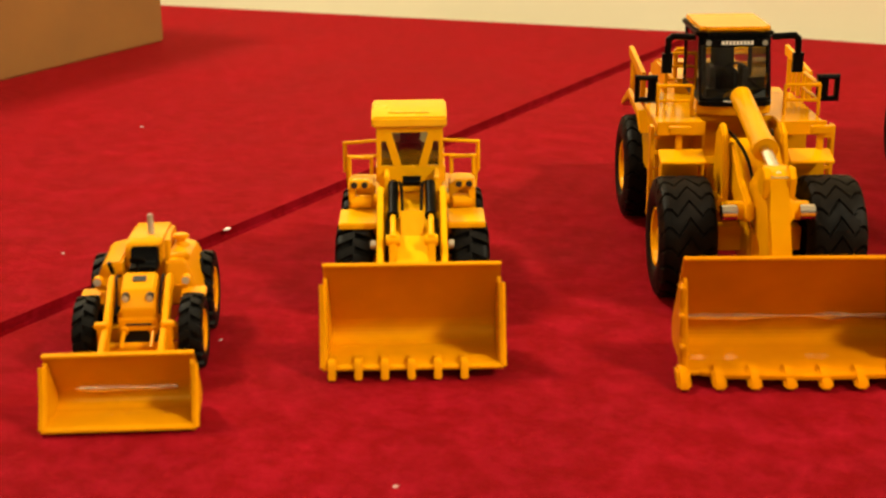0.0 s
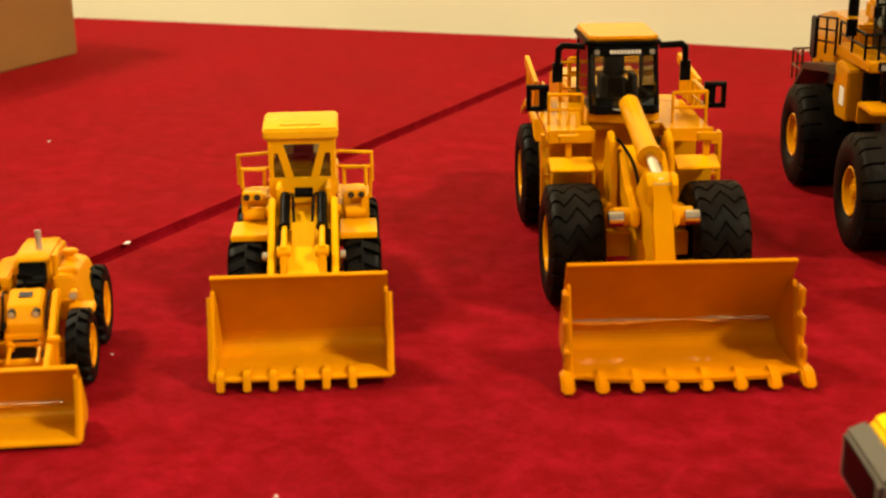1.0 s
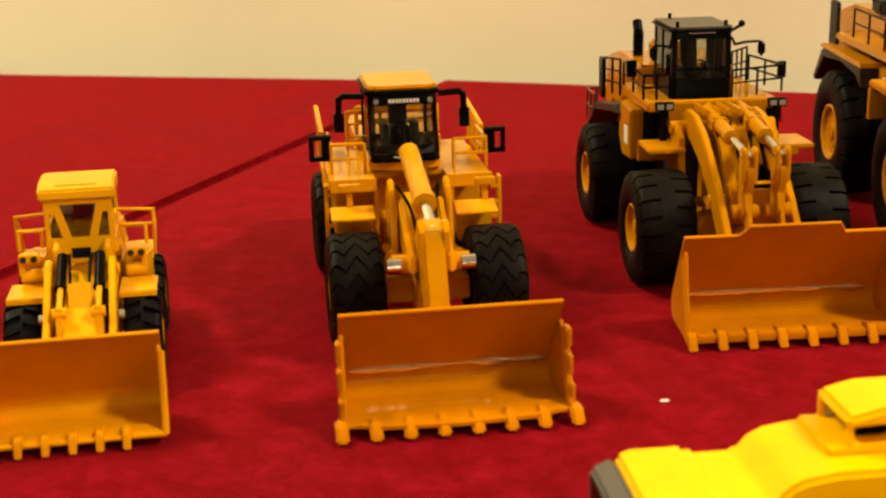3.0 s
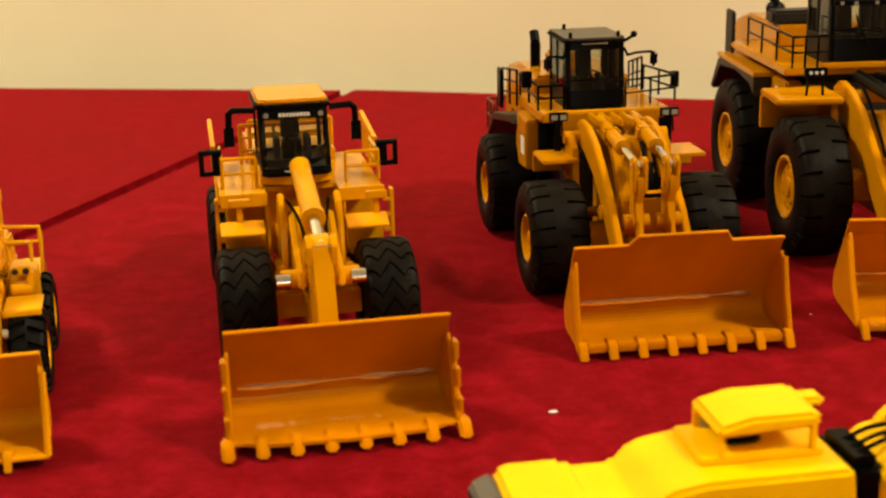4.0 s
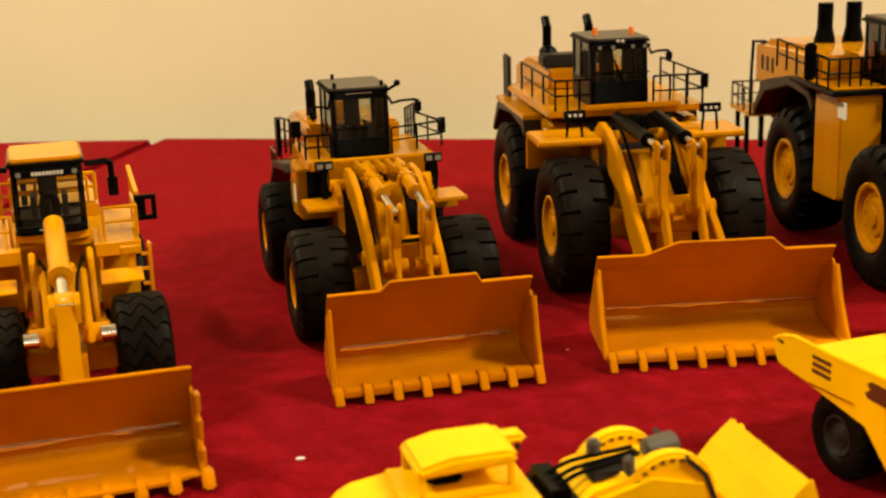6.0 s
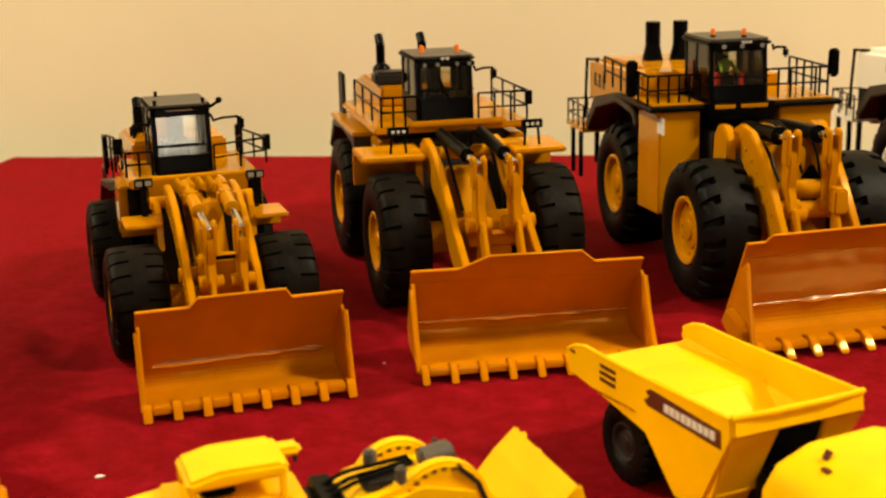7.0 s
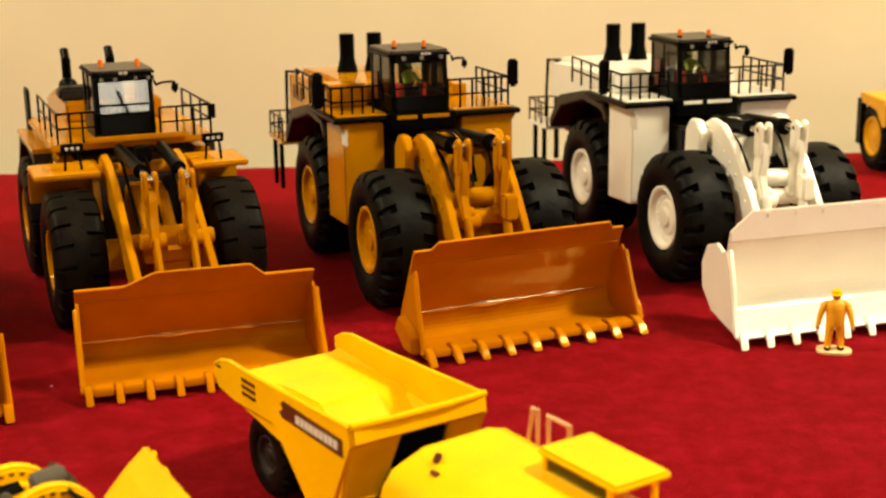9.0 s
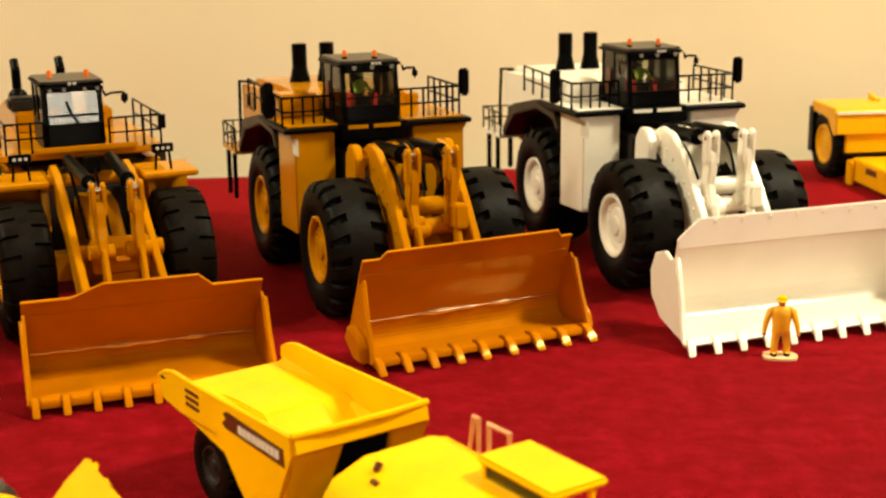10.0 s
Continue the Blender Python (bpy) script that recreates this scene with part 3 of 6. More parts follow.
# ---- large mining loader (twice: yellow and white) ----
def giant_loader(x, y, h, label, group, paint, scoop, wide, zt, yl, yt, depth, teeth, bturn, fig=True, shift=0.0, long=0.24):
    L = thing("wheel_loader", x, y, h, label, "loader", group)
    four_wheels(L, 2.08, 0.92, 3.35, 8.1, 1.43, 0.70, paint, RUBBER, "notch", 20)
    # front frame and tower
    bm = made(side, [(2.0, 0.9), (2.0, 1.5), (3.2, 2.0), (3.7, 3.35), (4.3, 3.4), (4.6, 2.4), (4.6, 0.9)], -0.30, 0.30)
    part("front_frame", bm, paint, L, bevel=0.04)
    for s in (-1, 1):
        bm = made(side, [(3.55, 2.2), (3.50, 3.2), (3.72, 3.45), (4.02, 3.45), (4.22, 3.2), (4.3, 2.2)], s * 1.02 - 0.10, s * 1.02 + 0.10)
        part("tower_plate", bm, paint, L, bevel=0.03)
    arm = [(4.05, 3.02), (3.95, 3.35), (3.6, 3.50), (3.1, 3.42), (2.6, 3.10), (2.1, 2.56), (1.5, 1.80), (1.1, 1.10), (1.1, 0.75), (1.35, 0.75), (1.9, 1.35), (2.5, 2.02), (3.0, 2.45), (3.5, 2.78)]
    boom(L, "lift_arm", arm, (-0.74, 0.74), 0.16, paint)
    for s in (-1, 1):
        for k in range(9):
            u = k / 8
            yb, zb = 3.55 - 2.05 * u - 0.12 * math.sin(math.pi * u), 3.20 - 1.75 * u + 0.16 * math.sin(math.pi * u)
            part("bolt", made(cyl, (s * 0.815, yb, zb), (s * 0.845, yb, zb), 0.035, n=8), paint, L, bevel=0)
    pin(L, -0.95, 0.95, 3.72, 3.12, 0.16, paint)
    pin(L, -0.78, 0.78, 2.15, 2.0, 0.17, paint)
    part("cross_block", made(box, 0.30, 0.58, 1.55, 1.9, 2.0, 2.5), paint, L, bevel=0.04)
    for xx in (-0.43, 0.40):
        yoke(L, xx, [(2.14, 3.22), (1.88, 3.22), (1.84, 2.85), (1.92, 2.5), (1.74, 2.05), (1.95, 1.84), (2.2, 2.12), (2.22, 2.7)],
             [(1.90, 2.12), (1.66, 2.12), (1.50, 1.75), (1.24, 1.0), (1.30, 0.88), (1.45, 0.92), (1.80, 1.62)], (1.98, 3.48), paint)
        ram(L, (xx * 0.95, 4.25, 3.30), (xx, 2.0, 3.44), 0.16, BLACK, CHROME, 0.72)
        pin(L, xx - 0.22, xx + 0.22, 2.02, 2.12, 0.13, paint)
    for xx, zz in ((-0.62, 3.25), (-0.1, 3.42), (0.06, 3.40), (0.62, 3.28)):
        hose(L, [(xx, 4.3, zz), (xx * 0.9, 3.6, zz + 0.06), (xx * 0.8, 2.9, zz - 0.22), (xx * 0.7, 2.5, zz - 0.75)], 0.035)
    part("cross_tube", made(cyl, (-0.66, 2.62, 2.30), (0.66, 2.62, 2.30), 0.20), paint, L, bevel=0.02)
    part("tube_boss", made(cyl, (-0.34, 1.98, 1.95), (-0.10, 1.98, 1.95), 0.16), paint, L, bevel=0.03)
    for s in (-1, 1):
        ram(L, (s * 0.5, 4.1, 1.6), (s * 0.5, 2.3, 2.0), 0.13, paint, CHROME)
    # main body
    part("side_tank", made(side, [(5.25, 1.32), (5.2, 1.45), (5.2, 3.54), (6.6, 3.54), (6.6, 1.25)], -1.95, -1.05), paint, L, bevel=0.025)
    part("side_tank", made(side, [(5.25, 1.32), (5.2, 1.45), (5.2, 3.54), (6.6, 3.54), (6.6, 1.25)], 0.75, 1.95), paint, L, bevel=0.025)
    part("rear_frame", made(box, -0.9, 0.9, 4.8, 11.3, 1.1, 3.1), DARK, L, bevel=0.04)
    part("engine_hood", made(side, [(7.7, 3.1), (7.7, 4.06), (9.4, 4.10), (11.9, 3.98), (12.0, 2.1), (11.4, 2.0), (11.2, 3.1)], -1.22, 1.3), paint, L, bevel=0.06)
    part("hood_front", made(side, [(6.9, 3.3), (6.95, 4.10), (7.62, 4.14), (7.62, 3.3)], -1.0, 1.22), paint, L, bevel=0.05)
    for k in range(0 if paint is PAINT_W else 3):
        part("louvre", made(box, -1.632, -1.622, 10.2 + k * 0.36, 10.36 + k * 0.36, 3.35, 3.70), DARK, L, bevel=0)
    part("hood_frame", made(tube, [(-1.66, 11.8, 2.4), (-1.66, 11.62, 3.96), (-1.58, 10.9, 4.02)], 0.035), BLACK, L, bevel=0)
    for s in (-1, 1):
        # rear wheel arch: dark outside sheet and painted top
        part("rear_fender", made(side, [(6.65, 3.1), (6.9, 3.42), (8.3, 3.56), (9.9, 3.25), (10.6, 2.5), (10.5, 2.3), (9.7, 3.0), (8.2, 3.36), (7.0, 3.25), (6.75, 2.95)], s * 1.3, s * 2.0), RUST, L, bevel=0.03)
        part("hood_flank", made(side, [(7.2, 3.3), (7.2, 3.98), (9.2, 4.0), (11.5, 3.90), (11.5, 3.0)], s * 1.3, s * 1.62), paint, L, bevel=0.02)
        part("hood_grille", made(box, s * 1.30, s * 1.44, 10.3, 11.6, 2.3, 2.98), BLACK, L)
    for k, xx in enumerate((-0.54, 0.16)):
        bm = made(cyl, (xx, 9.8, 4.02), (xx, 9.8, 4.50), 0.28, 0.17)
        cyl(bm, (xx, 9.8, 4.46), (xx, 9.8, 5.02), 0.185)
        part("exhaust_pipe", bm, BLACK, L, bevel=0.015)
    # deck
    part("deck", made(plan, [(-2.15, 5.15), (-2.15, 7.6), (2.05, 7.6), (2.05, 5.15)], 3.56, 3.66), BLACK, L)
    part("deck_plate", made(plan, [(-2.08, 5.25), (-2.08, 7.5), (-0.95, 7.5), (-0.95, 5.25)], 3.662, 3.70), paint, L)
    part("deck_plate", made(plan, [(0.55, 5.25), (0.55, 7.5), (1.98, 7.5), (1.98, 5.25)], 3.662, 3.70), paint, L)
    part("cab_base", made(box, -0.95, 0.55, 5.0, 6.9, 3.35, 3.72), BLACK, L, bevel=0.02)
    for x0, x1 in ((-0.80, -0.35), (-0.22, 0.38)):
        part("step_plate", made(box, x0, x1, 4.98, 4.995, 3.60, 3.68), paint, L, bevel=0)
    part("air_box", made(box, -1.92, -1.0, 6.5, 7.2, 3.7, 4.22), paint, L, bevel=0.05)
    railing(L, [(-0.95, 5.52, 3.66), (-2.12, 5.52, 3.66), (-2.12, 8.6, 3.75)], 0.62, BLACK, r=0.026, posts=4)
    railing(L, [(0.55, 5.52, 3.66), (1.98, 5.52, 3.66), (1.98, 7.5, 3.66)], 0.66, BLACK, r=0.026, posts=4)
    cab(L, -0.85, 0.45, 5.10, 6.75, 3.72, 5.04, BLACK, ROOFM, GLASS, sill=0.26, lean=0.14, fig=fig, post=0.10)
    part("door_trim", made(box, -0.868, -0.852, 6.2, 6.45, 3.9, 4.5), BROWN, L, "dark red door sticker", bevel=0)
    part("roof_lamp_bar", made(box, -0.75, 0.35, 5.10, 5.17, 4.85, 4.93), BLACK, L)
    for xx in (-0.6, -0.2, 0.25):
        part("roof_lamp", made(cyl, (xx, 5.10, 4.89), (xx, 5.085, 4.89), 0.05), LENS, L, "small pale lamp", bevel=0)
    for xx, yy, zz in ((-0.62, 5.7, 5.05), (-0.02, 5.45, 5.05)):
        bm = made(cyl, (xx, yy, zz - 0.03), (xx, yy, zz + 0.03), 0.06)
        ob = part("beacon_base", bm, BLACK, L, bevel=0)
        part("beacon", made(cyl, (xx, yy, zz + 0.03), (xx, yy, zz + 0.17), 0.055, 0.045), ORANGE, ob, "amber beacon lens", bevel=0.012)
    mirror(L, (-2.12, 6.4, 4.2), (-2.22, 6.3, 4.14), BLACK, 0.13, 0.80)
    mirror(L, (1.98, 5.52, 4.2), (2.10, 5.5, 4.40), BLACK, 0.11, 0.62)
    for sx in (-1, 1):
        # brackets that carry the overhanging deck
        for yb in (5.22, 6.4):
            part("deck_bracket", made(front, [(sx * 1.2, 3.55), (sx * 2.06, 3.55), (sx * 1.98, 3.42), (sx * 1.2, 2.75)], yb, yb + 0.07), paint, L, bevel=0.01)
    part("deck_edge", made(tube, [(-2.16, 7.5, 3.61), (-2.16, 5.12, 3.61), (-0.98, 5.12, 3.61)], 0.045), BLACK, L, bevel=0)
    part("deck_edge", made(tube, [(0.58, 5.12, 3.61), (2.06, 5.12, 3.61), (2.06, 7.5, 3.61)], 0.045), BLACK, L, bevel=0)
    mirror(L, (0.52, 5.2, 4.9), (0.78, 5.1, 4.72), BLACK, 0.06, 0.22)
    # rear platform and ladder
    part("rear_platform", made(plan, [(-2.1, 10.5), (-2.1, 12.0), (-1.25, 12.0), (-1.25, 10.5)], 2.25, 2.35), paint, L)
    railing(L, [(-2.08, 10.5, 2.3), (-2.08, 11.9, 2.3), (-1.3, 11.9, 2.3)], 0.62, BLACK, posts=2)
    for yy in (10.7, 11.4):
        part("ladder", made(box, -2.12, -2.02, yy, yy + 0.10, 1.1, 2.25), BLACK, L)
    part("rear_post", made(box, -1.36, -1.26, 11.8, 11.95, 1.2, 3.95), BLACK, L)
    part("stencil", made(box, -1.958, -1.952, 4.9, 5.35, 3.1, 3.45), INK_W, L, "small pale sticker", bevel=0)
    bars(L, -0.22, 0.02, 5.07, 4.95, 5.0, INK_W, 3)
    turn_of_bucket = Matrix.Translation((shift, 0, 0)) @ z_turn(bturn)
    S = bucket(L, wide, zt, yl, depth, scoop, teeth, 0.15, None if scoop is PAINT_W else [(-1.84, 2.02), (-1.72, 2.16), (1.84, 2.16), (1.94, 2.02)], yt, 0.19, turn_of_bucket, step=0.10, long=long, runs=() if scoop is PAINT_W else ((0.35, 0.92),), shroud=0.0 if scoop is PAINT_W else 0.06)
    return L, S


L, S = giant_loader(11.72, 7.03, 18.0, "orange-yellow scale model of a mining wheel loader with black cab", "large mining loaders", PAINT_D, BUCKET_Y, 4.36, 2.02, -0.36, 0.02, 1.05,
                    [-2.1 + i * 4.2 / 8 for i in range(9)], 4.5, long=0.30)
for sx in (-1, 1):
    part("heel_guard", made(side, [(0.02, 0.62), (0.45, 0.75), (0.62, 0.45), (0.2, 0.16), (-0.2, 0.16), (-0.15, 0.45)], sx * 2.18, sx * 2.36), BUCKET_Y, S, bevel=0.03, turn=z_turn(4.5))

for ob in (S, *S.children):
    for v in ob.data.vertices:
        v.co.x += 0.10 * max(0.0, v.co.x) * (1.0 - v.co.z / (2.0 * U))

L, S = giant_loader(17.88, 8.31, 14.0, "white scale model of a mining wheel loader with black cab", "large mining loaders", PAINT_W, PAINT_W, 5.6, 1.98, -1.25, -0.30, 0.85,
                    [-2.70 + i * 5.4 / 10 for i in range(11)], 1.5, shift=0.56)
for sx in (-1, 1):
    part("side_wing", made(side, [(0.35, 1.62), (0.75, 1.50), (0.95, 1.1), (0.9, 0.6), (0.5, 0.2), (-0.6, 0.15), (-1.0, 0.2), (-0.6, 1.0), (-0.2, 1.6), (0.1, 1.5)], sx * 2.76, sx * 2.84), PAINT_W, S, bevel=0.02, turn=Matrix.Translation((0.56, 0, 0)) @ z_turn(1.5))
part("spill_guard", made(front, [(-2.80, 1.80), (-2.80, 2.02), (-2.36, 2.38), (2.80, 2.40), (2.80, 1.80)], -0.33, -0.27), PAINT_W, S, bevel=0.02, turn=Matrix.Translation((0.56, 0, 0)) @ z_turn(1.5))
for k in range(8):
    part("rim_bolt", made(cyl, (-2.0 + k * 0.6, -0.35, 2.30), (-2.0 + k * 0.6, -0.32, 2.30), 0.03, n=8), PAINT_W, S, bevel=0, turn=Matrix.Translation((0.56, 0, 0)) @ z_turn(1.5))
# the mouth of the white scoop flares to one side
for ob in (S, *S.children):
    for v in ob.data.vertices:
        v.co.x += 0.30 * min(0.0, v.co.y)


# ---- the two middle-sized loaders with twin lift arms ----
def twin_loader_small():
    L = thing("wheel_loader", 1.31, 3.26, 26.0, "orange-yellow scale model wheel loader with black cab frame and twin arms", "loader", "twin-arm loaders")
    P = PAINT_D
    four_wheels(L, 1.86, 0.86, 3.05, 7.3, 1.03, 0.44, P, RUBBER_C, "slot", 20, cx=-0.04)
    part("front_frame", made(side, [(1.9, 0.6), (1.9, 1.2), (2.6, 1.6), (3.4, 2.7), (4.2, 2.75), (4.5, 2.0), (4.5, 0.6)], -0.28, 0.30), P, L, bevel=0.03)
    arm = [(4.35, 2.45), (4.30, 2.80), (4.05, 2.95), (3.55, 2.92), (3.0, 2.70), (2.4, 2.30), (1.8, 1.76), (1.2, 1.12), (0.95, 0.75), (1.2, 0.55), (1.75, 1.08), (2.4, 1.70), (3.0, 2.15), (3.7, 2.42)]
    boom(L, "lift_arm", arm, (-0.60, 0.62), 0.13, P)
    for s, xx in ((-1, -0.84), (1, 0.90)):
        part("tower_plate", made(side, [(3.5, 1.8), (3.6, 2.5), (3.9, 2.7), (4.2, 2.6), (4.3, 1.8)], xx - 0.06, xx + 0.06), P, L, bevel=0.02)
    pin(L, -0.95, 1.0, 4.05, 2.62, 0.12, P)
    pin(L, -0.7, 0.76, 2.35, 1.62, 0.14, P)
    part("cross_plate", made(side, [(2.0, 1.3), (1.95, 1.9), (2.1, 2.05), (2.3, 1.9), (2.3, 1.3)], -0.40, 0.46), P, L, bevel=0.03)
    for xx in (-0.22, 0.34):
        yoke(L, xx, [(1.80, 2.42), (1.50, 2.42), (1.50, 2.2), (1.62, 1.95), (1.50, 1.62), (1.70, 1.40), (1.92, 1.75), (1.92, 2.1)],
             [(1.72, 1.66), (1.50, 1.70), (1.36, 1.35), (1.14, 1.0), (1.18, 0.90), (1.32, 0.90), (1.62, 1.32)], (1.64, 2.60), P, 0.09, 0.04)
        ram(L, (xx * 1.2, 4.1, 2.90), (xx, 1.68, 2.58), 0.125, P, CHROME, 0.60)
        pin(L, xx - 0.22, xx + 0.22, 1.76, 1.6, 0.13, P)
        part("ram_cap", made(box, xx * 1.1 - 0.16, xx * 1.1 + 0.16, 3.2, 3.45, 2.66, 2.92), P, L, bevel=0.05)
    for xx in (-0.5, 0.06, 0.58):
        hose(L, [(xx, 4.4, 2.7), (xx * 0.9, 3.8, 2.78), (xx * 0.85, 3.1, 2.3), (xx * 0.8, 2.6, 1.8)], 0.03)
    part("dark_slot", made(box, -0.30, 0.40, 1.93, 1.955, 1.95, 2.02), BLACK, L, bevel=0)
    for k in range(5):
        part("hose_rib", made(box, -0.42 + k * 0.2, -0.33 + k * 0.2, 3.6, 4.4, 2.86, 3.0), P, L, bevel=0.02)
    for s in (-1, 1):
        ram(L, (0.03 + s * 0.45, 4.0, 1.2), (0.03 + s * 0.45, 2.4, 1.6), 0.1, P, CHROME)
    # fenders over the front wheels
    for x0, x1 in ((-1.48, -0.80), (0.92, 1.58)):
        f = part("front_fender", made(box, x0, x1, 3.45, 4.35, 2.26, 2.34), P, L, bevel=0.02)
        part("fender_skirt", made(box, x0, x1, 4.28, 4.36, 1.95, 2.26), P, f)
    for xx in (-1.02, 1.10):
        work_lamp(L, xx, 4.2, 2.6, 2.98, BLACK, LENS, 0.17, 0.08)
        part("lamp_stand", made(box, xx - 0.07, xx + 0.05, 4.18, 4.26, 2.3, 2.92), BLACK, L, bevel=0.01)
    # main body
    part("rear_frame", made(box, -0.75, 0.8, 4.6, 9.6, 0.75, 2.2), DARK, L, bevel=0.03)
    part("cab_floor", made(side, [(4.55, 2.80), (4.55, 2.98), (6.9, 2.98), (6.9, 2.74)], -1.25, 1.25), P, L, bevel=0.03)
    part("hull", made(box, -0.95, 1.0, 5.35, 6.9, 1.9, 2.78), DARK, L, bevel=0.03)
    part("engine_hood", made(side, [(6.6, 2.2), (6.6, 3.35), (8.6, 3.35), (9.7, 3.1), (9.8, 1.6), (9.2, 1.5), (9.0, 2.2)], -0.95, 0.98), P, L, bevel=0.06)
    for s in (-1, 1):
        part("side_box", made(side, [(5.3, 1.75), (5.35, 2.70), (6.2, 2.76), (6.3, 2.05), (6.0, 1.7)], 0.02 + s * 0.98, 0.02 + s * 1.42), P, L, bevel=0.03)
        part("rear_fender", made(side, [(6.1, 2.5), (6.4, 2.62), (8.2, 2.35), (9.0, 1.7), (8.95, 1.6), (8.1, 2.22), (6.4, 2.48)], 0.02 + s * 0.95, 0.02 + s * 1.55), RUST, L, bevel=0.02)
        part("arch_liner", made(side, [(5.95, 1.5), (6.3, 2.0), (7.3, 2.15), (8.3, 1.95), (8.6, 1.2), (8.0, 0.6), (6.5, 0.6)], 0.02 + s * 0.76, 0.02 + s * 0.86), BLACK, L)
        part("ladder", made(box, 0.02 + s * 1.02, 0.02 + s * 1.30, 4.75, 4.82, 1.4, 2.78), BLACK, L, "black steps below the platform", bevel=0.01)
    part("platform_front", made(side, [(4.62, 2.52), (4.52, 2.98), (4.60, 3.02), (4.72, 2.52)], -0.98, 1.02), P, L, bevel=0.02)
    part("side_marking", made(box, -1.408, -1.402, 5.5, 5.8, 2.0, 2.35), INK_W, L, "small pale lettering sticker", bevel=0)
    cab(L, -0.72, 0.42, 4.80, 6.3, 3.0, 4.32, BLACK, ROOFM, GLASS, sill=0.26, post=0.10, lean=0.10, over=0.05, roof=0.10)
    part("air_filter", made(box, -0.55, 0.1, 6.9, 7.5, 3.35, 3.75), P, L, bevel=0.06)
    bm = made(cyl, (-0.66, 7.9, 3.3), (-0.66, 7.9, 3.85), 0.11)
    cyl(bm, (-0.66, 7.9, 3.84), (-0.66, 8.05, 4.05), 0.10)
    part("exhaust_pipe", bm, BLACK, L, bevel=0.01)
    for xx, yy in ((-0.62, 4.95), (0.30, 4.95), (-0.45, 6.2)):
        part("aerial", made(cyl, (xx, yy, 4.28), (xx, yy, 4.42), 0.035), BLACK, L, bevel=0)
    ball(bm := B(), (0.62, 5.0, 4.34), 0.065)
    cyl(bm, (0.40, 5.0, 4.2), (0.62, 5.0, 4.32), 0.03)
    part("roof_lamp", bm, BLACK, L, bevel=0)
    bars(L, -0.42, 0.1, 4.862, 4.20, 4.27, INK_W, 8)
    mirror(L, (0.42, 4.95, 4.1), (1.02, 5.0, 3.86), BLACK, 0.07, 0.28)
    mirror(L, (-0.72, 4.95, 4.1), (-1.05, 5.0, 3.84), BLACK, 0.07, 0.28)
    railing(L, [(-0.75, 4.9, 2.98), (-1.25, 4.9, 2.98), (-1.25, 6.6, 2.98)], 0.46, BLACK, r=0.025, posts=1)
    railing(L, [(0.45, 4.9, 2.98), (1.55, 5.3, 2.98), (1.3, 6.6, 2.98)], 0.50, BLACK, r=0.022, posts=1)
    part("mirror", made(box, 1.52, 1.68, 5.45, 5.52, 3.2, 3.52), BLACK, L)
    part("mirror", made(box, -1.42, -1.22, 5.6, 5.67, 3.3, 3.62), BLACK, L)
    railing(L, [(-1.30, 6.7, 2.75), (-1.36, 7.9, 2.62)], 0.72, BLACK, r=0.025, posts=1, mid=2)
    part("rear_guard", made(box, -1.45, -1.38, 7.7, 8.1, 2.5, 3.35), BLACK, L, "black rear guard plate", bevel=0.03)
    railing(L, [(-1.35, 9.0, 1.7), (-1.35, 9.8, 1.7), (-0.9, 9.9, 1.7)], 0.65, BROWN, r=0.025, posts=1)
    railing(L, [(1.35, 6.9, 2.75), (1.45, 8.2, 2.45)], 0.85, BLACK, r=0.022, posts=2, mid=2)
    part("rear_bumper", made(box, -1.0, 1.0, 9.5, 10.0, 0.9, 1.7), P, L, bevel=0.05)
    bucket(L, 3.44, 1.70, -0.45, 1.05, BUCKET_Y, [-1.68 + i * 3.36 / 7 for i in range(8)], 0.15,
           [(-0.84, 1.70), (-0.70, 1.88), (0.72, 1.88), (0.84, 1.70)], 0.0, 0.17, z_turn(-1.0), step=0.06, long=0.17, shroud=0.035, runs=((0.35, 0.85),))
    return L


twin_loader_small()


